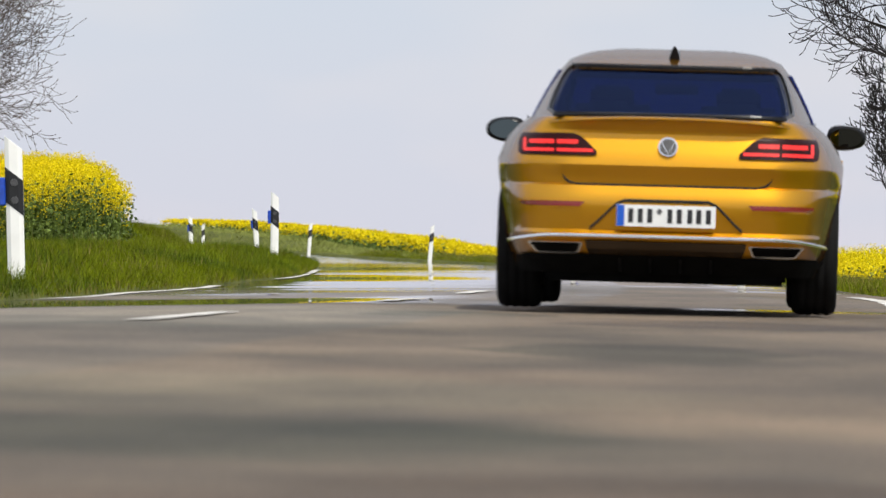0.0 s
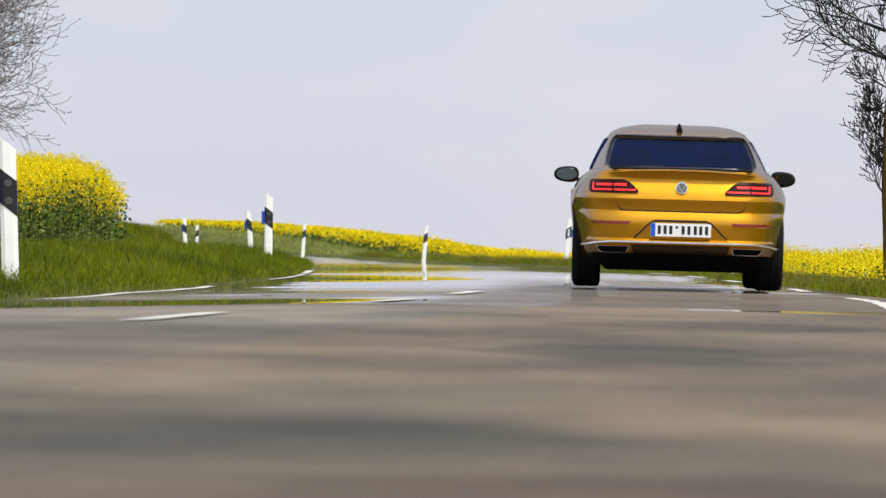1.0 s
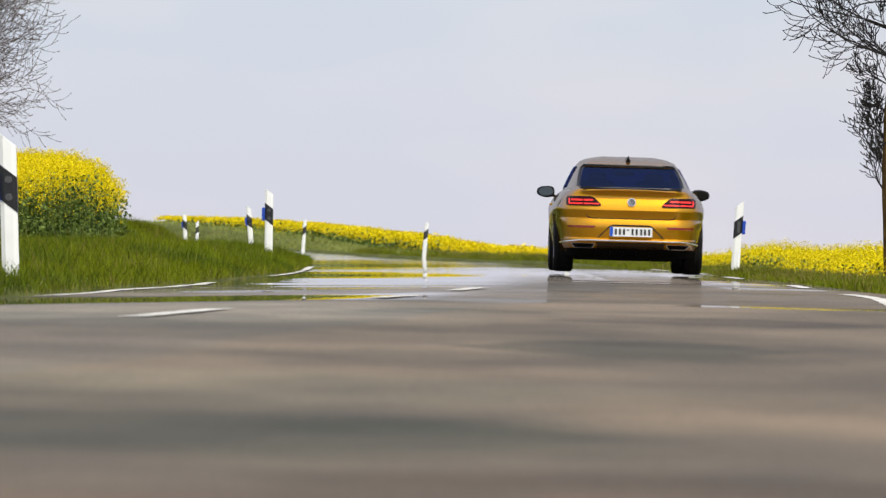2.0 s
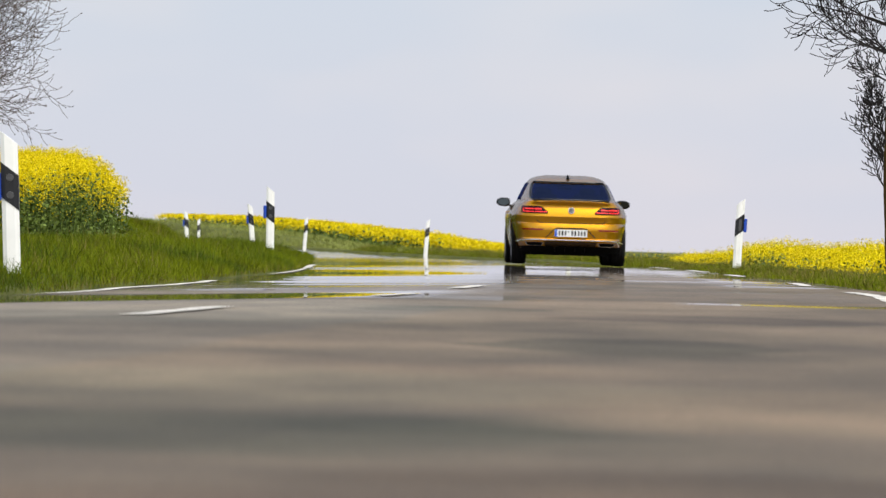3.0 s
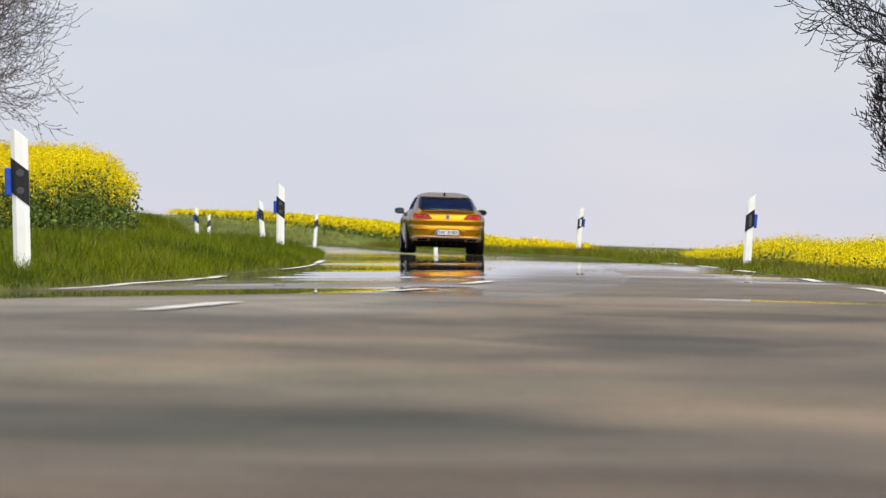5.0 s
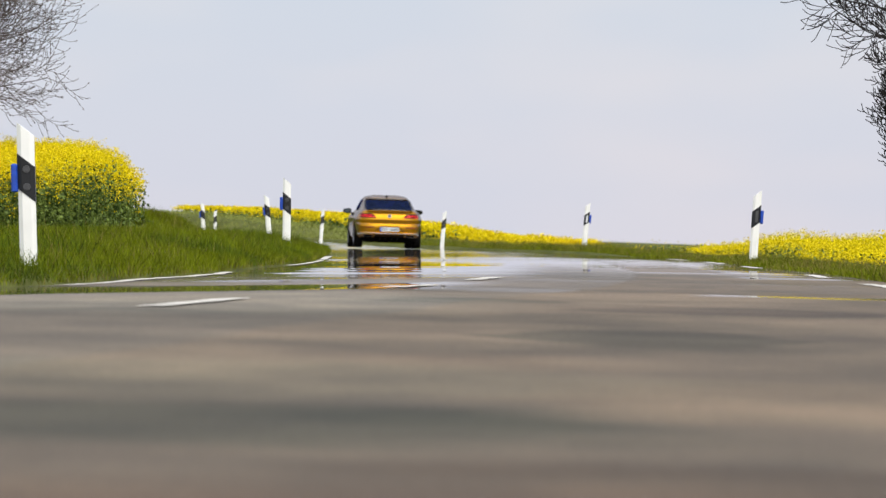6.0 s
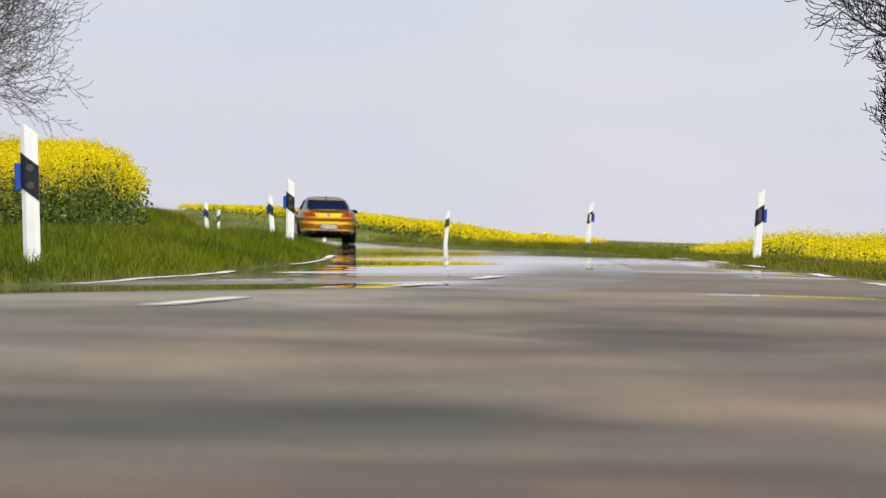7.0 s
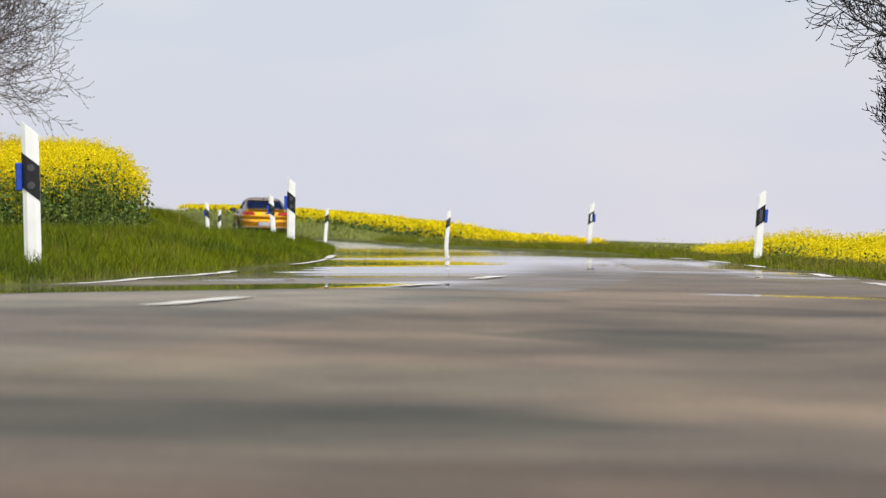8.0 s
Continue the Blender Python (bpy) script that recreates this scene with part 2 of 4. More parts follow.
let_light_through(M_PETAL, 0.22)
let_light_through(M_GRASS, 0.3)
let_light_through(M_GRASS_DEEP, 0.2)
M_POST = mat("post_plastic", (0.86, 0.86, 0.84), 0.45, var=0.06, scale=5.0)
M_BAND = mat("post_band", (0.012, 0.012, 0.014), 0.4, var=0.3, scale=9.0)
M_BLUE = mat("blue_reflector", (0.01, 0.06, 0.42), 0.3, var=0.25, scale=30.0, coat=0.5)
M_CAT = mat("reflector", (0.07, 0.07, 0.075), 0.35, var=0.3, scale=60.0)
# the same reflector throwing light back, the brightness put into its colour
M_CAT_LIT = mat("reflector_lit", (0.75, 0.76, 0.78), 0.3, var=0.1, scale=60.0)
M_GOLD = mat("gold_paint", (0.74, 0.352, 0.010), 0.38, 0.97, var=0.05, scale=400.0, coat=0.9)
M_GOLD.node_tree.nodes["Principled BSDF"].inputs["Coat IOR"].default_value = 1.45
M_GOLD.node_tree.nodes["Principled BSDF"].inputs["Specular Tint"].default_value = (0.16, 0.14, 0.14, 1)
M_GOLD.node_tree.nodes["Principled BSDF"].inputs["Coat Roughness"].default_value = 0.06
def clear_gloss(m, low, high, most):
    """Clear lacquer that mirrors the surroundings the more, the flatter one looks along it."""
    n, l = m.node_tree.nodes, m.node_tree.links
    p, out = n["Principled BSDF"], n["Material Output"]
    lw, mr, gl, mx = n.new("ShaderNodeLayerWeight"), n.new("ShaderNodeMapRange"), n.new("ShaderNodeBsdfGlossy"), n.new("ShaderNodeMixShader")
    lw.inputs["Blend"].default_value = 0.5
    mr.inputs["From Min"].default_value, mr.inputs["From Max"].default_value, mr.inputs["To Max"].default_value = low, high, most
    gl.inputs["Color"].default_value, gl.inputs["Roughness"].default_value = (0.38, 0.36, 0.345, 1), 0.06
    l.new(lw.outputs["Facing"], mr.inputs["Value"])
    l.new(mr.outputs[0], mx.inputs[0])
    l.new(p.outputs[0], mx.inputs[1])
    l.new(gl.outputs[0], mx.inputs[2])
    l.new(mx.outputs[0], out.inputs[0])


clear_gloss(M_GOLD, 0.45, 0.80, 0.70)
M_BLACK = mat("black_trim", (0.006, 0.006, 0.007), 0.3, var=0.2, scale=30.0, spec=0.2)
M_DIFFUSER = mat("dark_diffuser", (0.05, 0.024, 0.004), 0.25, 0.5, var=0.2, scale=12, coat=0.5)
# for the joints, and for shade painted round the plate niche
M_SHADOWGAP = mat("panel_gap_and_shade", (0.01, 0.006, 0.002), 0.8)
M_CHROME = mat("chrome", (0.82, 0.83, 0.85), 0.12, 1.0, var=0.04, scale=20)
M_TYRE = mat("tyre_rubber", (0.012, 0.012, 0.012), 0.9, var=0.3, scale=40.0, bump=0.4, spec=0.1)
M_RIM = mat("alloy", (0.35, 0.35, 0.37), 0.3, 1.0)
M_GLASS = bpy.data.materials.new("tinted_glass")
M_GLASS.use_nodes = True
gn, gl_ = M_GLASS.node_tree.nodes, M_GLASS.node_tree.links
g_t, g_g, g_m = gn.new("ShaderNodeBsdfTransparent"), gn.new("ShaderNodeBsdfGlossy"), gn.new("ShaderNodeMixShader")
g_t.inputs[0].default_value, g_g.inputs["Color"].default_value, g_g.inputs["Roughness"].default_value = (0.13, 0.19, 0.43, 1), (0.35, 0.5, 1.0, 1), 0.02
g_m.inputs[0].default_value = 0.06
gl_.new(g_t.outputs[0], g_m.inputs[1])
gl_.new(g_g.outputs[0], g_m.inputs[2])
gl_.new(g_m.outputs[0], gn["Material Output"].inputs[0])
M_MIRROR = mat("mirror_glass", (0.10, 0.125, 0.13), 0.05, 1.0)
M_LAMP = mat("lamp_red_dark", (0.02, 0.001, 0.002), 0.4, spec=0.15)
M_LAMP_LIT = mat("lamp_red_lit", (0.55, 0.01, 0.01), 0.3, glow=((1.0, 0.03, 0.02), 0.6))
M_REFLEX = mat("red_reflex", (0.20, 0.006, 0.004), 0.25, coat=1.0)
M_PLATE = mat("plate_white", (0.78, 0.79, 0.78), 0.4, var=0.05, scale=10)
M_INK = mat("plate_ink", (0.015, 0.015, 0.017), 0.5)
M_EU = mat("plate_blue", (0.01, 0.09, 0.50), 0.4)
M_UNDER = mat("underbody", (0.006, 0.006, 0.006), 0.95, var=0.4, scale=8, spec=0.05)


# ---- building helpers ----
def mesh_object(name, verts, faces, material, parent=None, label="", smooth=True, mats=None, midx=None):
    me = bpy.data.meshes.new(name)
    me.from_pydata([tuple(v) for v in verts], [], [tuple(f) for f in faces])
    for m in (mats or [material]):
        me.materials.append(m)
    if midx is not None:
        me.polygons.foreach_set("material_index", midx)
    if smooth:
        me.polygons.foreach_set("use_smooth", [True] * len(me.polygons))
    me.update()
    ob = new(name, me)
    if parent:
        ob.parent = parent
    if label:
        ob["label"] = label
    return ob


def bm_object(name, bm, material, parent=None, label="", smooth=True):
    me = bpy.data.meshes.new(name)
    bmesh.ops.recalc_face_normals(bm, faces=bm.faces)
    bm.to_mesh(me)
    bm.free()
    me.materials.append(material)
    if smooth:
        me.polygons.foreach_set("use_smooth", [True] * len(me.polygons))
    ob = new(name, me)
    if parent:
        ob.parent = parent
    if label:
        ob["label"] = label
    return ob


def soup(name, verts, sides, material, smooth=False):
    """One mesh of many loose faces with the same number of sides; verts is an array (faces * sides, 3)."""
    me = bpy.data.meshes.new(name)
    nv = len(verts)
    nf = nv // sides
    me.vertices.add(nv)
    me.vertices.foreach_set("co", np.asarray(verts, dtype=np.float32).ravel())
    me.loops.add(nv)
    me.loops.foreach_set("vertex_index", np.arange(nv, dtype=np.int32))
    me.polygons.add(nf)
    me.polygons.foreach_set("loop_start", np.arange(0, nv, sides, dtype=np.int32))
    me.materials.append(material)
    me.update(calc_edges=True)
    return new(name, me)


def sstep(x, a, b):
    t = np.clip((np.asarray(x, dtype=float) - a) / (b - a), 0, 1)
    return t * t * (3 - 2 * t)


# ---- the lie of the land ----
CY = np.array([-60, -20, 0, 25, 40, 60, 80, 105, 130, 155, 178, 222, 260, 320, 400, 600, 1000, 4200.0])
CX = np.array([-9.5, -5.3, -3.3, -1.05, 0.38, 1.0, 1.12, 0.8, -0.1, -2.0, -4.6, -11.6, -19.5, -35, -62, -150, -380, -2300.0])
CM = np.gradient(CX, CY)


def centre(y):
    """The road's middle line, x over y."""
    y = np.asarray(y, dtype=float)
    i = np.clip(np.searchsorted(CY, y) - 1, 0, len(CY) - 2)
    h = CY[i + 1] - CY[i]
    t = np.clip((y - CY[i]) / h, 0, 1)
    return ((2 * t**3 - 3 * t**2 + 1) * CX[i] + (t**3 - 2 * t**2 + t) * h * CM[i]
            + (-2 * t**3 + 3 * t**2) * CX[i + 1] + (t**3 - t**2) * h * CM[i + 1])


HALF_R = 2.72


def half_l(y):
    return np.interp(y, [34, 42, 49, 54, 60, 70, 80, 100], [2.5, 2.6, 2.70, 2.68, 2.62, 2.70, 2.83, 2.95])


# Long shallow waves of the surface, added to band the mirage's reflections: slopes of a few thousandths, close together
# further out.
WAVE_Y = np.arange(20.0, 260.0, 0.1)
WAVE_Q = 2880.0 / WAVE_Y
WAVE_SLOPE = (-np.cos(2 * np.pi * (WAVE_Q - 31.0) / 18.0)
              * np.interp(WAVE_Q, [10, 14, 30, 49, 67, 85, 101, 114], [0, 0.0009, 0.0010, 0.0010, 0.0021, 0.0036, 0.0066, 0])
              + np.interp(WAVE_Q, [10, 22, 31, 40, 49, 55, 62, 68], [0.0010, 0.0008, 0.0002, 0.0, 0.0002, 0.0008, 0.0010, 0]))
# short ripples of a millimetre or two, which tilt what is seen of the surface towards the sky
WAVE_SLOPE = WAVE_SLOPE + (0.65 * np.sin(2 * np.pi * WAVE_Y / 2.9) + 0.45 * np.sin(2 * np.pi * WAVE_Y / 4.3 + 1.0)) * np.interp(
    WAVE_Q, [10, 13, 17, 21, 24, 27, 35, 38, 41, 44, 53, 57, 64, 76, 80], [0.009, 0.0085, 0.007, 0.006, 0.0035, 0.0024, 0.0014, 0.0028, 0.0028, 0.0006, 0.0006, 0.0035, 0.004, 0.004, 0])
# the nearest stretch: one long dip that mirrors the bank
near = np.interp(WAVE_Y, [20, 25, 27, 28.5, 31, 35.8, 36.6, 37.4, 38], [0, 0, 0.0004, -0.0014, -0.0026, -0.0028, -0.001, 0.003, 0.003])
WAVE_SLOPE = WAVE_SLOPE + (near - WAVE_SLOPE) * (1 - sstep(WAVE_Y, 36.4, 38.0))
WAVE_Z = np.cumsum(WAVE_SLOPE) * 0.1
WAVE_Z = WAVE_Z - np.interp(60.0, WAVE_Y, WAVE_Z) * sstep(WAVE_Y, 20, 34) - 0.06 * sstep(WAVE_Y, 112, 150) * (1 - sstep(WAVE_Y, 148, 174))


def road_z(u, y):
    """Height of the road at u metres right of its middle: flat, falling to the right, with long shallow waves."""
    y = np.asarray(y, dtype=float)
    rise = 0.24 * sstep(y, 165, 217) + 0.8 * sstep(y, 250, 420)
    # shallow dip near the right edge, added to aim the mirrored strip at the field
    dip = np.interp(y, [30.5, 31.0, 35.8, 41.0], [0, 0, -0.0075, 0]) * sstep(u, 1.0, 1.8)
    return np.interp(y, WAVE_Y, WAVE_Z) + rise + dip - 0.022 * np.maximum(0, u)


def ground_z(x, y):
    x, y = np.asarray(x, dtype=float), np.asarray(y, dtype=float)
    u = x - centre(y)
    right_edge = HALF_R + 0.5 * (1 - sstep(y, 34, 55)) + 7.0 * (1 - sstep(y, 4, 30))
    # left bank
    s = -half_l(y) - u
    zl = (road_z(-2.9, y) + 0.02 + (0.17 + 0.10 * sstep(y, 44, 60) * (1 - sstep(y, 86, 104))) * (1 - np.exp(-np.maximum(s, 0) * 1.4))
          + 0.50 * sstep(s, 2.3, 3.4) * sstep(y, 82, 100) + 0.18 * sstep(s, 0.2, 1.6) * sstep(y, 122, 165) + 0.25 * sstep(y, 200, 320) * sstep(s, 0.5, 4))
    # right shoulder and the lower fields
    r = u - right_edge
    far = np.interp(x, [-60, -30, -12, -5.6, 0, 3, 6.5, 40], [2.9, 2.2, 1.45, 0.75, -0.17, -0.85, -1.2, -1.6])
    field = -0.74 + (far + 0.74) * sstep(y, 165, 215)
    shoulder = road_z(np.minimum(u, HALF_R), y) - 0.01 + 0.06 * sstep(y, 95, 135)
    zr = shoulder + (field - shoulder) * sstep(r, 0.9, 2.5 + 1.7 * sstep(y, 150, 200))
    under = road_z(u, y) - 0.06
    z = np.where(s > 0, zl, np.where(r > 0, zr, under))
    fade = sstep(np.abs(x), 60, 300)
    flat = -0.85 + 1.4 * sstep(y, 200, 500) * sstep(-x, 0, 60) * (1 - sstep(y, 500, 900))
    bumps = 0.03 * np.sin(x * 2.1 + 0.7 * y) * np.sin(y * 0.9 - x) * np.where((s > 0.4) | (r > 0.4), 1, 0)
    return z * (1 - fade) + flat * fade + bumps - 0.007 * np.maximum(0, y - 450)


def ground():
    ys = np.concatenate([np.arange(-60, 20, 4.0), np.arange(20, 130, 1.0), np.arange(130, 300, 2.5),
                         np.arange(300, 600, 12.0), np.array([640, 700, 800, 950, 1200, 1600, 2200, 3000, 4200.0])])
    ls = np.concatenate([[1600, 700, 320, 160, 90, 60, 40, 28, 20, 15], np.arange(12, 0.4, -0.5), [0.25, 0.05, -0.05, -0.4]])
    rs = np.concatenate([[-0.5, -0.05, 0.05, 0.3], np.arange(0.6, 9, 0.4), [10, 12, 15, 19, 25, 33, 45, 67, 107, 200, 400, 900, 1600]])
    Y = np.repeat(ys[:, None], len(ls) + len(rs), 1)
    right_edge = HALF_R + 0.5 * (1 - sstep(ys, 34, 55)) + 7.0 * (1 - sstep(ys, 4, 30))
    U = np.concatenate([-half_l(ys)[:, None] - ls[None, :], right_edge[:, None] + rs[None, :]], 1)
    us = U[0]
    X = centre(Y) + U
    Z = ground_z(X, Y)
    nu = len(us)
    faces = [(i * nu + j, i * nu + j + 1, (i + 1) * nu + j + 1, (i + 1) * nu + j) for i in range(len(ys) - 1) for j in range(nu - 1)]
    ob = mesh_object("ground", np.stack([X, Y, Z], -1).reshape(-1, 3), faces, M_GROUND)
    tagged(ob, "grassy verges and low field soil beside the road", "ground", kind="structure")


def road():
    ys = np.concatenate([np.arange(-50, 20, 2.0), np.arange(20, 200, 0.25), np.arange(200, 420, 1.0), np.arange(420, 640, 8.0)])
    k = 12
    verts, faces, across = [], [], []
    for y in ys:
        c = float(centre(y))
        right = HALF_R + 0.22 + 0.5 * (1 - float(sstep(y, 34, 55))) + 7.0 * (1 - float(sstep(y, 4, 30)))
        jag = 0.03 * math.sin(y * 1.7) + 0.02 * math.sin(y * 4.1)
        left = -float(half_l(y)) - 0.03 + jag
        for j in range(k + 1):
            u = left + (right - left) * j / k
            verts.append((c + u, y, float(road_z(u, y))))
            across.append(u)
    for i in range(len(ys) - 1):
        for j in range(k):
            b = i * (k + 1) + j
            faces.append((b, b + 1, b + k + 2, b + k + 1))
    ob = mesh_object("road", verts, faces, M_ASPHALT)
    ob.data.attributes.new("across", "FLOAT", "POINT").data.foreach_set("value", across)
    tagged(ob, "worn grey country road asphalt shimmering in heat", "road", kind="structure")
    return ob


def line_piece(across, y0, y1, width, parent):
    n = max(2, int((y1 - y0) / 0.4))
    verts, faces = [], []
    for i in range(n + 1):
        y = y0 + (y1 - y0) * i / n
        u = float(across(y))
        c = float(centre(y)) + u
        wob = 0.012 * math.sin(y * 5.3)
        for s in (-1, 1):
            verts.append((c + s * width / 2 + wob, y, float(road_z(u, y)) + 0.005))
    for i in range(n):
        faces.append((2 * i, 2 * i + 1, 2 * i + 3, 2 * i + 2))
    tagged(mesh_object("road_marking", verts, faces, M_PAINT_LINE, parent))


# ---- grass and crops ----
RNG = np.random.default_rng(7)


def blades(name, x, y, height, width, material, lean=0.35):
    n = len(x)
    z = ground_z(x, y)
    ang = RNG.uniform(0, 2 * np.pi, n)
    h = height * RNG.uniform(0.45, 1.15, n)
    w = width * RNG.uniform(0.6, 1.3, n)
    la = RNG.uniform(0, 2 * np.pi, n)
    lx, ly = np.cos(la) * h * lean * RNG.uniform(0.1, 1, n), np.sin(la) * h * lean * RNG.uniform(0.1, 1, n)
    dx, dy = np.cos(ang) * w / 2, np.sin(ang) * w / 2 * 0.5
    base = np.stack([x, y, z - 0.02], -1)
    mid = base + np.stack([lx * 0.3, ly * 0.3, h * 0.5], -1)
    tip = base + np.stack([lx, ly, h], -1)
    d = np.stack([dx, dy, 0 * dx], -1)
    kite = np.stack([base, mid + d * 0.8, tip, mid - d * 0.8], 1).reshape(-1, 3)
    return soup(name, kite, 4, material)


def petals(centers, size):
    """Small crossed quads turned at random."""
    n = len(centers)
    a = RNG.normal(size=(n, 3))
    a /= np.linalg.norm(a, axis=1)[:, None]
    b = np.cross(a, RNG.normal(size=(n, 3)))
    b /= np.linalg.norm(b, axis=1)[:, None]
    s = (size * RNG.uniform(0.6, 1.3, n))[:, None]
    return np.stack([centers - a * s, centers - b * s * 0.6, centers + a * s, centers + b * s * 0.6], 1).reshape(-1, 3)


def crop(x, y, tall, heads, petal, leaves, leaf, name_label, spread=0.16):
    """A stand of flowering rape: stems with leaves below, loose yellow heads above."""
    n = len(x)
    z = ground_z(x, y)
    t = tall * RNG.uniform(0.82, 1.08, n)
    # each plant carries seven racemes; its heads crowd round them
    which = RNG.integers(0, 7, (n, heads))
    rx, ry = (np.clip(RNG.normal(0, spread, (n, 7)), -1.5 * spread, 1.5 * spread) for _ in range(2))
    rz = t[:, None] * (1 - np.minimum(RNG.gamma(1.3, 0.10, (n, 7)), 0.6))
    crowd = 0.028 if spread <= 0.2 else 0.15
    hx = np.take_along_axis(rx, which, 1) + RNG.normal(0, crowd, (n, heads))
    hy = np.take_along_axis(ry, which, 1) + RNG.normal(0, crowd, (n, heads))
    hz = np.take_along_axis(rz, which, 1) - RNG.gamma(1.3, 0.045, (n, heads)) * t[:, None]
    c = np.stack([x[:, None] + hx, y[:, None] + hy, z[:, None] + hz], -1).reshape(-1, 3)
    fl = soup("rapeseed_flowers", petals(c, petal), 4, M_PETAL)
    tagged(fl, "bright yellow flowering heads of " + name_label, "rapeseed", kind="stuff")
    lx, ly = (np.clip(RNG.normal(0, spread * 1.1, (n, leaves)), -1.5 * spread, 1.5 * spread) for _ in range(2))
    lz = t[:, None] * (0.02 + 0.80 * RNG.random((n, leaves)) ** 1.25)
    c = np.stack([x[:, None] + lx, y[:, None] + ly, z[:, None] + lz], -1).reshape(-1, 3)
    q = [petals(c, leaf)]
    sx = np.stack([x, y, z], -1)
    up = np.stack([RNG.normal(0, 0.06, n), RNG.normal(0, 0.06, n), t * 0.78], -1)
    w = np.zeros((n, 3))
    w[:, 0] = 0.0045
    q.append(np.stack([sx - w, sx + w, sx + up + w * 0.4, sx + up - w * 0.4], 1).reshape(-1, 3))
    st = soup("rapeseed_leaves", np.concatenate(q), 4, M_LEAF)
    tagged(st, "grey-green leaves and stems of " + name_label, "rapeseed", kind="stuff")


def vegetation():
    # near bank
    n = 330000
    y = 24 + (140 - 24) * RNG.random(n) ** 0.9
    s = 6.5 * RNG.random(n) ** 1.3
    x = centre(y) - half_l(y) - 0.0 - s
    keep = np.abs(x) < 0.085 * y + 0.4
    x, y, s = x[keep], y[keep], s[keep]
    tuft = noise_field(3 * x, 3 * y) * noise_field(1.3 * x + 2, 4.1 * y)
    h = 0.055 + 0.05 * np.clip(s / 1.0, 0, 1) + 0.05 * noise_field(x, y) + 0.12 * tuft
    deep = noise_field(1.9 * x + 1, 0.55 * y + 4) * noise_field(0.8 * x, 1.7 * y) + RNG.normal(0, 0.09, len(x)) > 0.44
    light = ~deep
    tagged(blades("grass_bank", x[light], y[light], h[light], 0.0065, M_GRASS, 1.0), "lush green grass on the roadside bank", "grass", kind="stuff")
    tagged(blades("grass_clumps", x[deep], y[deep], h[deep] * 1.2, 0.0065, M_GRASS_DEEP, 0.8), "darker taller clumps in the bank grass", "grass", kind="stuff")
    pick = RNG.random(len(x)) < 0.015 + 0.12 * (noise_field(1.7 * x + 3, 1.3 * y) > 0.72) + 0.35 * np.exp(-s / 0.12)
    tagged(blades("grass_dry_stalks", x[pick], y[pick], h[pick] * np.where(s[pick] < 0.3, 0.75, 1.3), 0.006, M_GRASS_DRY, 0.9),
           "thin pale stalks standing among bank grass", "grass", kind="stuff")
    x, y = RNG.normal(-4.75, 0.12, 14), RNG.uniform(98, 101, 14)
    tagged(blades("weed_stalks", x, y, 0.5 + 0 * x, 0.012, M_GRASS_DRY, 0.3), "tall thin weed stalks on the bank crest", "weeds", kind="stuff")
    # right shoulder
    n = 130000
    y = 34 + 150 * RNG.random(n) ** 1.2
    s = 5.0 * RNG.random(n) ** 1.4
    x = centre(y) + HALF_R + 0.2 + 0.5 * (1 - sstep(y, 34, 55)) + 7.0 * (1 - sstep(y, 4, 30)) + s
    keep = x < 0.085 * y + 1.2
    x, y, s = x[keep], y[keep], s[keep]
    h = 0.05 + 0.10 * np.clip(s / 1.5, 0, 1) + 0.06 * noise_field(x, y) + (0.03 + 0.14 * noise_field(2.3 * x + 5, 0.8 * y)) * sstep(y, 90, 140)
    tagged(blades("grass_shoulder", x, y, h, 0.009, M_GRASS, 1.2), "uneven green grass along the road shoulder", "grass", kind="stuff")
    pick = RNG.random(len(x)) < 0.16 + 0.25 * (noise_field(1.1 * x + 1, 0.4 * y) > 0.55)
    tagged(blades("weeds_shoulder", x[pick], y[pick], h[pick] * 1.3, 0.008, M_GRASS_DRY, 0.8),
           "brownish weeds on the road shoulder", "grass", kind="stuff")
    # far verge outside the bend
    n = 40000
    y = 150 + 190 * RNG.random(n)
    s = 14 * RNG.random(n) ** 1.2
    x = centre(y) + HALF_R + 0.3 + s
    tagged(blades("grass_far_verge", x, y, 0.16 + 0.1 * noise_field(x, 0.3 * y), 0.035, M_GRASS_HAZED, 1.4), "far green verge outside the road bend", "grass", kind="stuff")
    # rape beside the bank
    n = 2500
    x, y = RNG.uniform(-8.6, -4.3, n), RNG.uniform(82, 108, n)
    edge = -4.63 - 0.08 * (y - 84)
    keep = (x < edge) & (((x - edge + 0.9) / 0.9) ** 2 * (x > edge - 0.9) + ((y - 86) / 4.0) ** 2 * (y < 86) < 1)
    low = (1 - 0.42 * np.clip((x - edge + 0.9) / 0.9, 0, 1) ** 3.2) * (0.97 + 0.06 * noise_field(2.2 * x, 1.7 * y))
    crop(x[keep], y[keep], 1.35 * low[keep], 118, 0.0145, 26, 0.036, "the rape field on the bank")
    n = 2600
    x, y = RNG.uniform(-30, -8.6, n), RNG.uniform(82, 130, n)
    crop(x, y, 1.35, 10, 0.05, 5, 0.07, "the wide rape field on the bank", 0.25)
    n = 2600
    x, y = RNG.uniform(14, 36, n), RNG.uniform(64, 138, n)
    crop(x, y, 1.05, 10, 0.05, 5, 0.07, "the wide low rape field", 0.3)
    # rape beyond the right shoulder
    n = 9000
    y = RNG.uniform(64, 138, n)
    x = 5.95 + 0.006 * (y - 66) + 9 * RNG.random(n) ** 1.4
    keep = (np.abs(x) < 0.087 * y + 0.6)
    tall = 0.82 + 0.12 * noise_field(2.6 * x, 0.9 * y) + 0.20 * sstep(y, 72, 98) - 0.32 * sstep(y, 100, 140)
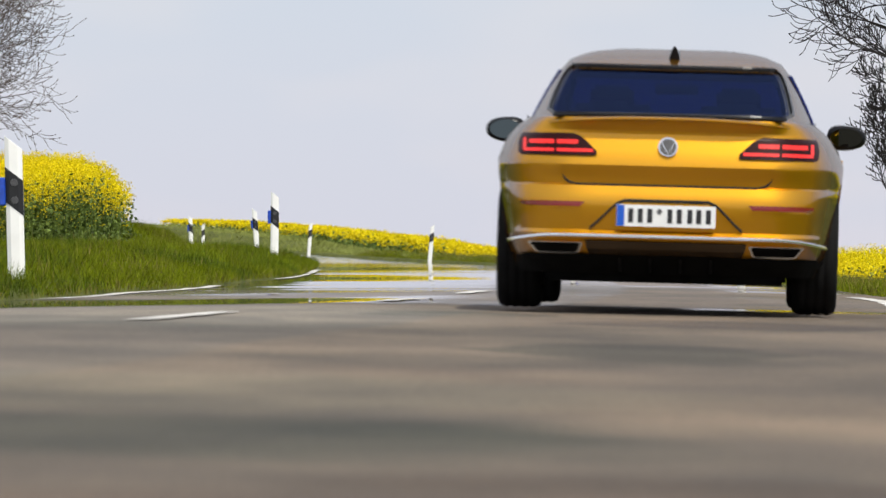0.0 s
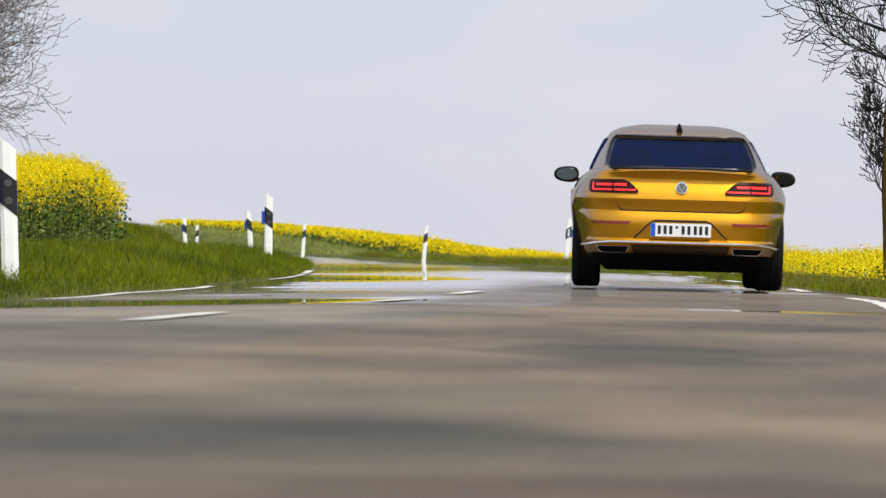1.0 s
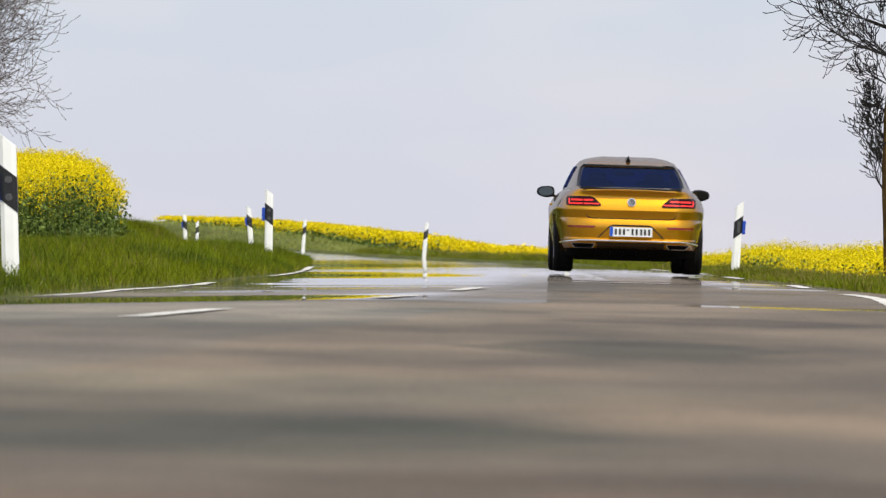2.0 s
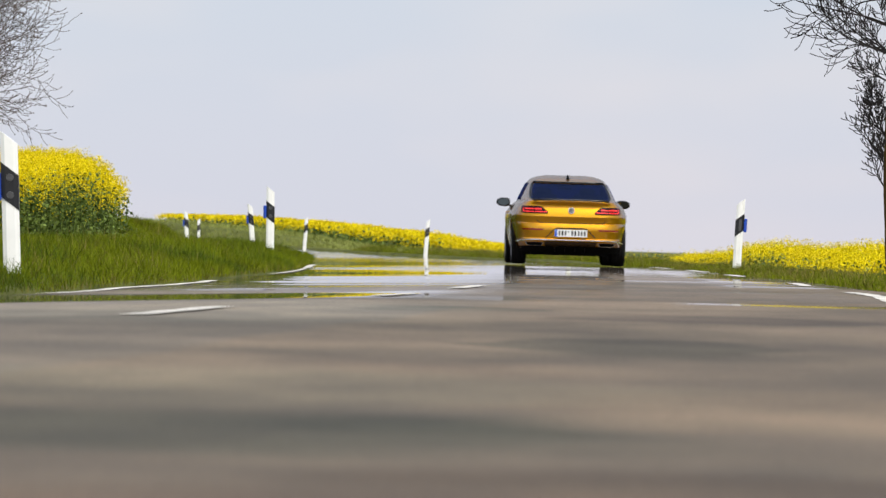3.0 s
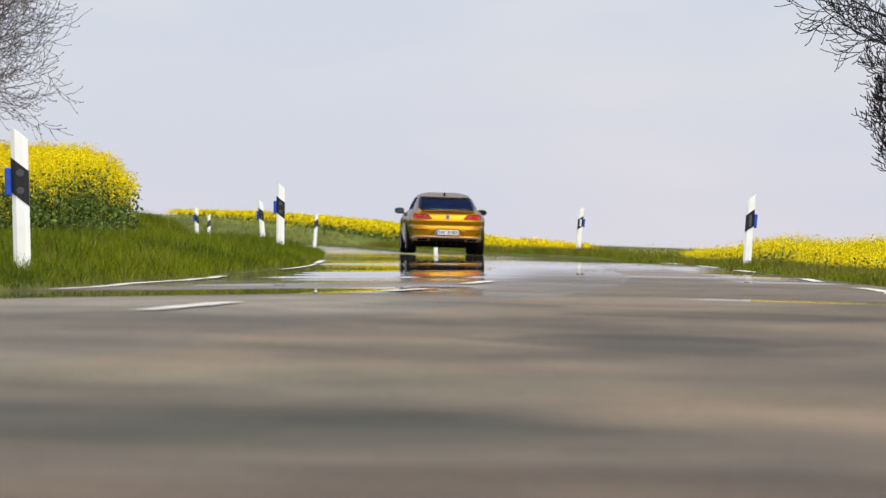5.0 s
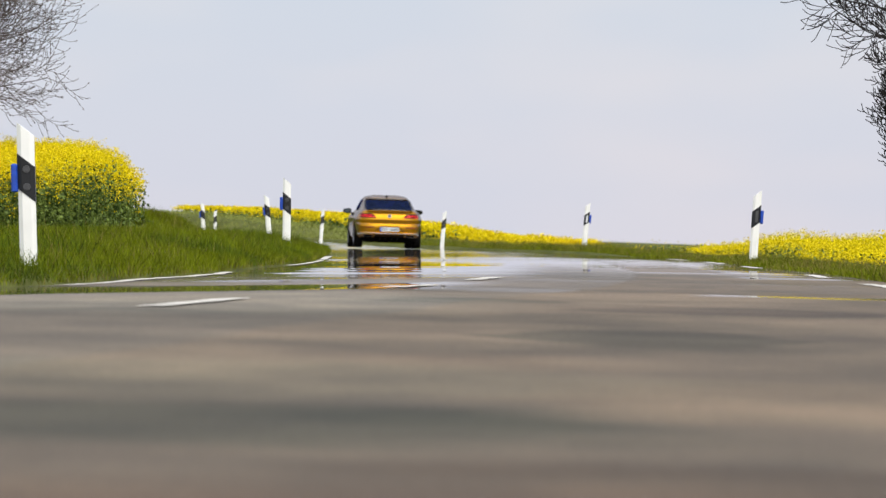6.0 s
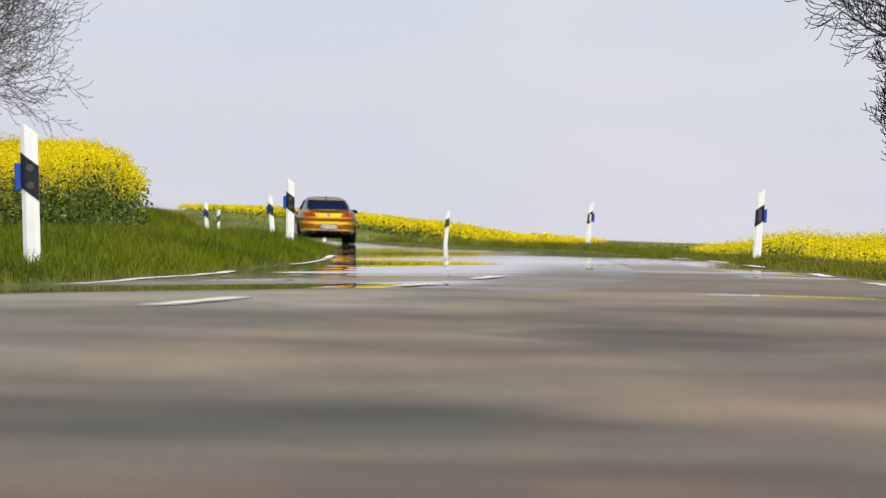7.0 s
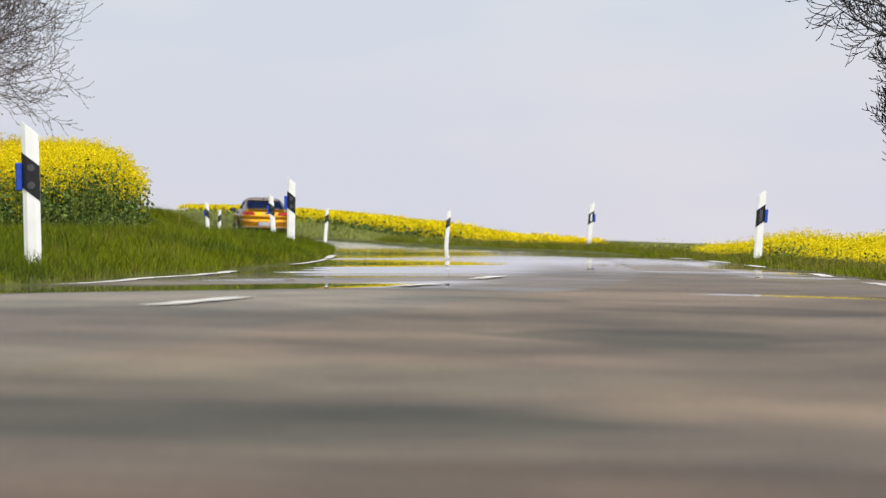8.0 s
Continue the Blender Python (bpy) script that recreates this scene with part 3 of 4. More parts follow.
    crop(x[keep], y[keep], tall[keep], 44, 0.0155, 22, 0.032, "the low rape field past the shoulder", 0.2)
    # its ragged, weedy far end
    n = 230
    y = RNG.uniform(128, 165, n)
    x = 4.5 + 2.6 * RNG.random(n) ** 0.7
    crop(x, y, RNG.uniform(0.66, 1.0, n), 4, 0.02, 26, 0.045, "the ragged end of the low rape field", 0.2)
    # rape on the far rise
    n = 8600
    x, y = RNG.uniform(-28, 6, n), 205 + 130 * RNG.random(n) ** 1.7
    keep = x > 1.6 - 0.157 * (y - 222)
    x, y = x[keep], y[keep]
    crop(x, y, np.interp(x, [-30, -12, -5.6, 0, 3], [0.70, 0.68, 0.90, 1.12, 1.26]), 92, 0.052, 9, 0.10, "the far rape field on the rise", 0.3)


def noise_field(x, y):
    return 0.5 + 0.5 * np.sin(x * 1.3 + 1.1 * np.sin(y * 0.37)) * np.sin(y * 0.61 + 0.8 * np.sin(x * 0.9))


# ---- delineator posts ----
def delineator(x, y, top, lean, side, blue, faces=False):
    """Upright post: side -1 stands left of the road, +1 right; its slanted top and band fall towards the road."""
    e = new("delineator_post")
    base = float(ground_z(x, y))
    H = top - base
    w, dp = 0.06, 0.05
    sl = 0.048 * side            # rise of the slant across the half width

    def prism(name, z0, z1, mtl, grow=0.0, slant0=True, slant1=True, label=""):
        bm = bmesh.new()
        rings = []
        outline = [(-w - grow, -dp * 0.55 - grow), (-w * 0.5, -dp - grow), (w * 0.5, -dp - grow), (w + grow, -dp * 0.55 - grow),
                   (w + grow, dp * 0.4 + grow), (0.0, dp + grow), (-w - grow, dp * 0.4 + grow)]
        for z, sf in ((z0, slant0), (z1, slant1)):
            rings.append([bm.verts.new((px, py, z + (sl * px / w if sf else 0))) for px, py in outline])
        n = len(outline)
        for i in range(n):
            bm.faces.new((rings[0][i], rings[0][(i + 1) % n], rings[1][(i + 1) % n], rings[1][i]))
        bm.faces.new(rings[0][::-1])
        bm.faces.new(rings[1])
        return bm_object(name, bm, mtl, e, label, smooth=False)

    prism("shaft", -0.25, H + 0.0, M_POST, slant0=False)
    band = prism("band", H - 0.47, H - 0.22, M_BAND, 0.003, label="black slanted band")
    if side < 0:
        for dz in (-0.285, -0.41):
            bm = bmesh.new()
            bmesh.ops.create_cone(bm, cap_ends=True, segments=18, radius1=0.027, radius2=0.025, depth=0.006,
                                  matrix=pose(0.004, -dp - 0.005, H + dz, 90))
            bm_object("reflector", bm, M_CAT, band, "round grey reflector", smooth=False)
    else:
        bm = bmesh.new()
        bmesh.ops.create_cube(bm, size=1, matrix=pose(0.006, -dp - 0.006, H - 0.345) @ Matrix.Diagonal((0.042, 0.008, 0.17, 1)))
        bmesh.ops.bevel(bm, geom=bm.edges[:], offset=0.003, segments=1, affect="EDGES")
        bm_object("reflector", bm, M_CAT_LIT if faces else M_CAT, band, "upright rectangular reflector", smooth=False)
    if blue:
        bm = bmesh.new()
        bmesh.ops.create_cube(bm, size=1, matrix=pose(side * (w + 0.024), -0.01, H - 0.345) @ Matrix.Diagonal((0.046, 0.075, 0.2, 1)))
        bmesh.ops.bevel(bm, geom=bm.edges[:], offset=0.008, segments=1, affect="EDGES")
        bm_object("wildlife_reflector", bm, M_BLUE, e, "blue clip-on reflector", smooth=False)
    e.matrix_basis = pose(x, y, base, 0, lean, 0)
    text = "white roadside post with a black slanted band"
    tagged(e, text + (" and blue reflector" if blue else ", standing in grass"), "road post", "roadside posts")


# ---- trees ----
def tube_mesh(segs, sides, name, material, parent, label="", least=0.0065):
    """segs: (p0, p1, r0, r1)."""
    segs = [(a, b, max(c, least), max(d, least)) for a, b, c, d in segs]
    p0 = np.array([s[0] for s in segs]); p1 = np.array([s[1] for s in segs])
    r0 = np.array([s[2] for s in segs]); r1 = np.array([s[3] for s in segs])
    d = p1 - p0
    d /= np.maximum(np.linalg.norm(d, axis=1), 1e-6)[:, None]
    ref = np.where(np.abs(d[:, 2:3]) > 0.9, np.array([[1.0, 0, 0]]), np.array([[0, 0, 1.0]]))
    a = np.cross(d, ref); a /= np.linalg.norm(a, axis=1)[:, None]
    b = np.cross(d, a)
    quads = []
    for i in range(sides):
        q = []
        for k, (p, r) in ((i, (p0, r0)), (i + 1, (p0, r0)), (i + 1, (p1, r1)), (i, (p1, r1))):
            t = 2 * math.pi * k / sides
            q.append(p + (a * math.cos(t) + b * math.sin(t)) * r[:, None])
        quads.append(np.stack(q, 1))
    ob = soup(name, np.concatenate(quads).reshape(-1, 3), 4, material)
    ob.parent = parent
    if label:
        ob["label"] = label
    return ob


def sweeping_tree(x, y, seed, trunk_h, trunk_r, limbs, label, twig, least, many, rise, bud):
    """A bare tree whose limbs run out in long arcs, side twigs alternating, tips turning up, with buds."""
    e = new("tree")
    rnd = random.Random(seed)

    def branch(p, d, length, r, level, out, buds):
        n = 14 if level == 0 else 9 if level == 1 else 6
        step = length / n
        arc = Vector((rnd.gauss(0, 0.035), rnd.gauss(0, 0.05), rnd.gauss(-0.02 if level == 1 else 0.012, 0.045)))
        sign = rnd.choice((-1, 1))
        for i in range(n):
            lift = rise * (i / n) ** 2 * (1 + level)
            d = (d + arc + Vector((rnd.gauss(0, 0.035), rnd.gauss(0, 0.035), rnd.gauss(0, 0.035) + lift))).normalized()
            q = p + d * step
            r2 = r * (0.93 if level == 0 else 0.90)
            out.append((tuple(p), tuple(q), r, r2, level))
            if level < 2 and i >= (3 if level == 0 else 2) and rnd.random() < many[level]:
                sign = -sign
                up = Vector((-d.z, rnd.gauss(0, 0.5), d.x)).normalized() * sign
                nd = (d * 0.95 + up * rnd.uniform(0.42, 0.78)).normalized()
                share = rnd.uniform(0.36, 0.60) * (1.1 - 0.5 * i / n)
                branch(q, nd, max(0.07, length * share), r2 * 0.6, level + 1, out, buds)
            if level >= 1 and rnd.random() < 0.16:
                buds.append((q, d))
            p, r = q, r2
        buds.append((p, d))

    p, d, r = Vector((0, 0, -0.2)), Vector((0, 0, 1)), trunk_r
    trunk = []
    for i in range(20):
        d = (d + Vector((rnd.gauss(0, 0.04), rnd.gauss(0, 0.04), 0.3))).normalized()
        q = p + d * (trunk_h / 20)
        trunk.append((tuple(p), tuple(q), r, r * 0.945))
        p, r = q, r * 0.945
    tube_mesh(trunk, 10, "trunk", M_BARK, e)
    fine, buds = [], []
    for h, az, el, length in limbs:
        k = trunk[min(19, int(h / trunk_h * 20))]
        a, b = radians(az), radians(el)
        out = []
        branch(Vector(k[0]), Vector((math.sin(a) * math.cos(b), math.cos(a) * math.cos(b), math.sin(b))), length, 0.009 + 0.005 * length, 0, out, buds)
        tube_mesh([o[:4] for o in out if o[4] == 0], 6, "limb", twig, e)
        fine += [o[:4] for o in out if o[4] > 0]
    tube_mesh(fine, 4, "twig_crown", twig, e, "fine bare twigs", least)
    tube_mesh([(tuple(q), tuple(q + d * 3 * bud), bud, 0.5 * bud) for q, d in buds], 5, "bud_scatter", twig, e, "small opening buds", 0.003)["kind"] = "stuff"
    e.matrix_basis = pose(x, y, float(ground_z(x, y)))
    tagged(e, label, "tree")


# ---- the car ----
# Local space: y forward, tail at y = -2.43, z up from the road.
Z_REAR = [0.20, 0.26, 0.33, 0.375, 0.41, 0.43, 0.55, 0.585, 0.655, 0.665, 0.70, 0.752, 0.762, 0.80, 0.925, 0.94, 0.975, 0.992, 1.004, 1.012]
Y_REAR = [-2.12, -2.22, -2.345, -2.40, -2.428, -2.408, -2.426, -2.424, -2.403, -2.388, -2.394, -2.411, -2.413, -2.405, -2.366, -2.368, -2.388, -2.405, -2.404, -2.38]
Z_WIDE = [0.20, 0.30, 0.42, 0.60, 0.72, 0.80, 0.90, 0.97, 1.005, 1.012]
W_WIDE = [0.850, 0.885, 0.905, 0.932, 0.947, 0.950, 0.913, 0.85, 0.80, 0.78]
N_PLAN, M_PLAN, Y_MID = 6.8, 4.2, 0.0


def body_w(z):
    return float(np.interp(z, Z_WIDE, W_WIDE))


def rear_y(x, z):
    """The tail's surface: y at x across and z up."""
    w = body_w(z)
    k = max(0.0, 1 - min(1.0, abs(x) / w) ** N_PLAN) ** (1 / M_PLAN)
    return Y_MID + (float(np.interp(z, Z_REAR, Y_REAR)) - Y_MID) * k


def cabin_w(z):
    return float(np.interp(z, [0.98, 1.05, 1.2, 1.33, 1.385, 1.42, 1.44], [0.80, 0.775, 0.715, 0.655, 0.60, 0.50, 0.34]))


def cabin_rear(z):
    return float(np.interp(z, [0.98, 1.03, 1.10, 1.20, 1.30, 1.36, 1.40, 1.425, 1.44], [-2.20, -2.06, -1.83, -1.50, -1.14, -0.90, -0.70, -0.52, -0.30]))


def cabin_front(z):
    return float(np.interp(z, [0.98, 1.2, 1.36, 1.42, 1.44], [1.25, 0.72, 0.30, 0.10, 0.0]))


def cabin_y(x, z):
    w = cabin_w(z)
    yr, mid = cabin_rear(z), -0.1
    k = max(0.0, 1 - min(1.0, abs(x) / w) ** 9) ** (1 / 2.2)
    return mid + (yr - mid) * k


def ring(w, yr, yf, mid, n_pow, m_pow, count):
    pts = []
    for i in range(count):
        t = 2 * math.pi * i / count
        c, s = math.cos(t), math.sin(t)
        x = w * math.copysign(abs(c) ** (2 / n_pow), c)
        ext = (mid - yr) if s < 0 else (yf - mid)
        pts.append((x, mid + ext * math.copysign(abs(s) ** (2 / m_pow), s)))
    return pts


def stacked(name, levels, material, parent, label=""):
    """A closed shell of horizontal rings: (z, [(x, y)...]) from the bottom up."""
    n = len(levels[0][1])
    verts = [(x, y, z) for z, pts in levels for x, y in pts]
    faces = []
    for i in range(len(levels) - 1):
        for j in range(n):
            k = (j + 1) % n
            faces.append((i * n + j, i * n + k, (i + 1) * n + k, (i + 1) * n + j))
    faces.append(tuple(range(n - 1, -1, -1)))
    top = len(verts) - n
    faces.append(tuple(range(top, top + n)))
    return mesh_object(name, verts, faces, material, parent, label)


def patch(name, outline, surf, lift, thick, material, parent, label="", steps=10, axis_z=True):
    """A thin curved plate that follows a surface y = surf(x, z): outline gives, from bottom to top, (z, x_left, x_right)."""
    verts, faces = [], []
    cols = steps
    for z, x0, x1 in outline:
        for j in range(cols + 1):
            x = x0 + (x1 - x0) * j / cols
            verts.append((x, surf(x, z) - lift, z))
    n = len(verts)
    for v in list(verts):
        verts.append((v[0], v[1] + thick, v[2]))
    rows = len(outline)
    for i in range(rows - 1):
        for j in range(cols):
            b = i * (cols + 1) + j
            faces.append((b, b + 1, b + cols + 2, b + cols + 1))
            faces.append((n + b, n + b + cols + 1, n + b + cols + 2, n + b + 1))
    border = ([j for j in range(cols + 1)] + [i * (cols + 1) + cols for i in range(1, rows)]
              + [(rows - 1) * (cols + 1) + j for j in range(cols - 1, -1, -1)] + [i * (cols + 1) for i in range(rows - 2, 0, -1)])
    for a, b in zip(border, border[1:] + border[:1]):
        faces.append((a, n + a, n + b, b))
    ob = mesh_object(name, verts, faces, material, parent, label, smooth=False)
    return ob


def ribbon(name, path, width_v, width_h, material, parent, label=""):
    """A bar along a path of points: width_v high, width_h deep."""
    verts, faces = [], []
    for x, y, z in path:
        for dz, dy in ((-1, -0.6), (-0.5, -1), (0.5, -1), (1, -0.6), (1, 1), (-1, 1)):
            verts.append((x, y + dy * width_h / 2, z + dz * width_v / 2))
    for i in range(len(path) - 1):
        for j in range(6):
            k = (j + 1) % 6
            faces.append((i * 6 + j, i * 6 + k, i * 6 + 6 + k, i * 6 + 6 + j))
    faces += [(5, 4, 3, 2, 1, 0), tuple(len(verts) - 6 + j for j in range(6))]
    return mesh_object(name, verts, faces, material, parent, label, smooth=False)


def cyl(r, depth, m, seg=32, r2=None):
    bm = bmesh.new()
    bmesh.ops.create_cone(bm, cap_ends=True, segments=seg, radius1=r, radius2=r2 or r, depth=depth, matrix=m)
    return bm


def wheel(car, x, y, side):
    e = new("wheel")
    e.parent = car
    R, W = 0.345, 0.245
    prof = [(0.235, -W / 2 + 0.01), (0.30, -W / 2), (0.332, -W / 2 + 0.012), (0.343, -W / 2 + 0.04)]
    for g in (-0.05, 0.0, 0.05):
        prof += [(0.345, g - 0.012), (0.341, g - 0.008), (0.341, g + 0.008), (0.345, g + 0.012)]
    prof += [(0.343, W / 2 - 0.04), (0.332, W / 2 - 0.012), (0.30, W / 2), (0.235, W / 2 - 0.01)]
    verts, faces, seg = [], [], 40
    for i in range(seg):
        t = 2 * math.pi * i / seg
        for r, px in prof:
            verts.append((px, r * math.cos(t), r * math.sin(t)))
    n = len(prof)
    for i in range(seg):
        for j in range(n):
            k = (i + 1) % seg
            faces.append((i * n + j, i * n + (j + 1) % n, k * n + (j + 1) % n, k * n + j))
    mesh_object("tyre", verts, faces, M_TYRE, e, "black road tyre")
    bm = bmesh.new()
    for i in range(5):
        m = Matrix.Rotation(2 * math.pi * i / 5, 4, "X") @ Matrix.Translation((side * 0.09, 0, 0.125)) @ Matrix.Diagonal((0.03, 0.06, 0.22, 1))
        bmesh.ops.create_cube(bm, size=1, matrix=m)
    bmesh.ops.create_cone(bm, cap_ends=True, segments=20, radius1=0.06, radius2=0.05, depth=0.05,
                          matrix=Matrix.Translation((side * 0.09, 0, 0)) @ Matrix.Rotation(math.pi / 2, 4, "Y"))
    for wx in (-0.10, 0.10):
        bmesh.ops.create_cone(bm, cap_ends=False, segments=32, radius1=0.236, radius2=0.228, depth=0.03,
                              matrix=Matrix.Translation((wx, 0, 0)) @ Matrix.Rotation(math.pi / 2, 4, "Y"))
    bmesh.ops.create_cone(bm, cap_ends=True, segments=32, radius1=0.228, radius2=0.228, depth=0.10,
                          matrix=Matrix.Translation((-side * 0.02, 0, 0)) @ Matrix.Rotation(math.pi / 2, 4, "Y"))
    bm_object("rim", bm, M_RIM, e, "five-spoke grey alloy rim", smooth=False)
    e.location = (x, y, R)
    return e


def carve(cabin):
    """Makes the cabin a shell with real openings: one cut from tail to windscreen, one across for the side glass."""
    so = cabin.modifiers.new("shell", "SOLIDIFY")
    so.thickness, so.offset = 0.045, -1
    cut = bpy.data.meshes.new("opening")
    cb = bmesh.new()
    back = [(-0.622, 1.045), (0.622, 1.045), (0.597, 1.22), (0.562, 1.315), (-0.562, 1.315), (-0.597, 1.22)]
    a = [cb.verts.new((x, -2.6, z)) for x, z in back]
    b = [cb.verts.new((x, 1.6, z)) for x, z in back]
    side = [(-0.85, 1.045), (0.92, 1.045), (0.30, 1.315), (-0.58, 1.315)]
    c = [cb.verts.new((-1.2, y, z)) for y, z in side]
    d = [cb.verts.new((1.2, y, z)) for y, z in side]
    for p, q in ((a, b), (c, d)):
        n = len(p)
        for i in range(n):
            cb.faces.new((p[i], p[(i + 1) % n], q[(i + 1) % n], q[i]))
        cb.faces.new(p[::-1])
        cb.faces.new(q)
    bmesh.ops.recalc_face_normals(cb, faces=cb.faces)
    cb.to_mesh(cut)
    cb.free()
    tool = bpy.data.objects.new("opening", cut)
    scene.collection.objects.link(tool)
    bo = cabin.modifiers.new("openings", "BOOLEAN")
    bo.operation, bo.object, bo.solver, bo.use_self = "DIFFERENCE", tool, "EXACT", True
    bpy.context.view_layer.update()
    done = bpy.data.meshes.new_from_object(cabin.evaluated_get(bpy.context.evaluated_depsgraph_get()))
    cabin.modifiers.clear()
    cabin.data = done
    done.set_sharp_from_angle(angle=radians(30))
    bpy.data.objects.remove(tool)


def interior(car):
    def block(name, x, y, z, sx, sy, sz, tilt, label):
        bm = bmesh.new()
        bmesh.ops.create_cube(bm, size=1, matrix=pose(x, y, z, tilt) @ Matrix.Diagonal((sx, sy, sz, 1)))
        bmesh.ops.bevel(bm, geom=bm.edges[:], offset=min(sx, sy, sz) * 0.3, segments=3, affect="EDGES")
        bm_object(name, bm, M_BLACK, car, label)
    block("parcel_shelf", 0, -1.35, 1.012, 1.3, 0.9, 0.03, 0, "black shelf under the rear glass")
    for x in (-0.36, 0.36):
        block("front_seat", x, 0.15, 0.95, 0.50, 0.13, 0.40, 8, "dark front seat back")
        block("front_headrest", x, 0.10, 1.19, 0.25, 0.10, 0.15, 8, "dark front headrest")
        block("rear_headrest", x, -0.88, 1.07, 0.26, 0.10, 0.13, 8, "dark rear headrest")
    block("interior_mirror", 0.0, 0.55, 1.265, 0.25, 0.03, 0.07, 0, "black inside mirror")
    block("rear_bench", 0, -0.86, 0.93, 1.25, 0.12, 0.20, 8, "dark rear bench back")
    block("dashboard", 0, 0.95, 1.0, 1.3, 0.4, 0.09, 0, "black dashboard top")


def build_car():
    car = new("car")
    # lower body, with arches cut for the wheels
    zs = [0.20, 0.23, 0.26, 0.30, 0.33, 0.375, 0.41, 0.43, 0.49, 0.55, 0.585, 0.62, 0.655, 0.665, 0.685, 0.70, 0.725, 0.752, 0.762, 0.80,
          0.84, 0.88, 0.925, 0.94, 0.958, 0.975, 0.992, 1.004, 1.012]
    levels = []
    for z in zs:
        yf = float(np.interp(z, [0.20, 0.35, 0.60, 0.75, 0.85, 0.95, 1.012], [2.25, 2.40, 2.43, 2.35, 2.05, 1.55, 1.25]))
        levels.append((z, ring(body_w(z), float(np.interp(z, Z_REAR, Y_REAR)), yf, Y_MID, N_PLAN, M_PLAN, 120)))
    body = stacked("body", levels, M_GOLD, car)
    bv = body.modifiers.new("arches", "BOOLEAN")
    cm = bpy.data.meshes.new("arch_cut")
    cb = bmesh.new()
    for y in (-1.36, 1.48):
        for s in (-1, 1):
            bmesh.ops.create_cone(cb, cap_ends=True, segments=40, radius1=0.368, radius2=0.368, depth=0.62,
                                  matrix=pose(s * 0.93, y, 0.35, 0, 90, 0))
    cb.to_mesh(cm)
    cb.free()
    cutter = bpy.data.objects.new("arch_cut", cm)
    scene.collection.objects.link(cutter)
    bv.operation, bv.object, bv.solver = "DIFFERENCE", cutter, "EXACT"
    bpy.context.view_layer.update()
    cut = bpy.data.meshes.new_from_object(body.evaluated_get(bpy.context.evaluated_depsgraph_get()))
    body.modifiers.clear()
    body.data = cut
    bpy.data.objects.remove(cutter)
    # keep flat-shaded creases where the tail folds
    cut.set_sharp_from_angle(angle=radians(22))
    if not cut.materials:
        cut.materials.append(M_GOLD)

    # cabin
    zc = [0.98, 1.01, 1.03, 1.06, 1.10, 1.15, 1.20, 1.25, 1.30, 1.33, 1.36, 1.385, 1.40, 1.412, 1.425, 1.434, 1.44]
    cabin = stacked("roof", [(z, ring(cabin_w(z), cabin_rear(z), cabin_front(z), -0.1, 9, 2.2, 96)) for z in zc], M_GOLD, car)
    carve(cabin)
    interior(car)
    rows = [(1.035, -0.60, 0.60), (1.05, -0.632, 0.632), (1.10, -0.628, 0.628), (1.16, -0.618, 0.618), (1.22, -0.604, 0.604), (1.28, -0.588, 0.588),
            (1.305, -0.578, 0.578), (1.325, -0.555, 0.555)]
    seal = [(1.022, -0.62, 0.62), (1.05, -0.652, 0.652), (1.10, -0.646, 0.646), (1.16, -0.636, 0.636), (1.22, -0.622, 0.622), (1.28, -0.606, 0.606),
            (1.315, -0.592, 0.592), (1.338, -0.56, 0.56)]
    edge = [(x0, z) for z, x0, x1 in seal][::-1] + [(x, seal[0][0]) for x in np.linspace(-0.60, 0.60, 22)] + [(x1, z) for z, x0, x1 in seal]
    edge += [(x, seal[-1][0]) for x in np.linspace(0.53, -0.53, 22)] + [(seal[-1][1], seal[-1][0])]
    ribbon("window_seal", [(x, cabin_y(x, z) - 0.010, z) for x, z in edge], 0.030, 0.022, M_BLACK, car, "black window surround")
    for side in (-1, 1):
        flank = [(z, *sorted((side * (abs(x0) - 0.012), side * (abs(x0) + 0.034)))) for z, x0, x1 in rows]
        patch("seal_flank", flank, cabin_y, 0.008, 0.016, M_BLACK, car, "black edge of the rear glass", 6)
    patch("rear_window", rows, cabin_y, 0.012, 0.01, M_GLASS, car, "dark blue tinted rear glass", 28)
    ws = [(z, -cabin_w(z) * 0.93, cabin_w(z) * 0.93) for z in (1.03, 1.10, 1.20, 1.28, 1.32)]
    patch("windscreen", ws, lambda x, z: -0.1 + (cabin_front(z) + 0.1) * max(0.0, 1 - (abs(x) / cabin_w(z)) ** 9) ** (1 / 2.2), -0.006, 0.008, M_GLASS, car, "tinted windscreen", 20)
    # side glass
    for s in (-1, 1):
        verts, faces = [], []
        zz = [1.03, 1.10, 1.18, 1.26, 1.33]
        cols = 14
        for z in zz:
            y0 = float(np.interp(z, [1.03, 1.33], [-0.92, -0.62]))
            y1 = float(np.interp(z, [1.03, 1.33], [1.0, 0.25]))
            for j in range(cols + 1):
                y = y0 + (y1 - y0) * j / cols
                w = cabin_w(z)
                ext = (-0.1 - cabin_rear(z)) if y < -0.1 else (cabin_front(z) + 0.1)
                k = max(0.0, 1 - min(1.0, abs(y + 0.1) / ext) ** 2.2) ** (1 / 9)
                verts.append((s * (w * k + 0.006), y, z))
        for i in range(len(zz) - 1):
            for j in range(cols):
                b = i * (cols + 1) + j
                faces.append((b, b + 1, b + cols + 2, b + cols + 1))
        gl = mesh_object("side_window", verts, faces, M_GLASS, car, "dark side glass")
        so = gl.modifiers.new("thick", "SOLIDIFY")
        so.thickness, so.offset = 0.008, 0
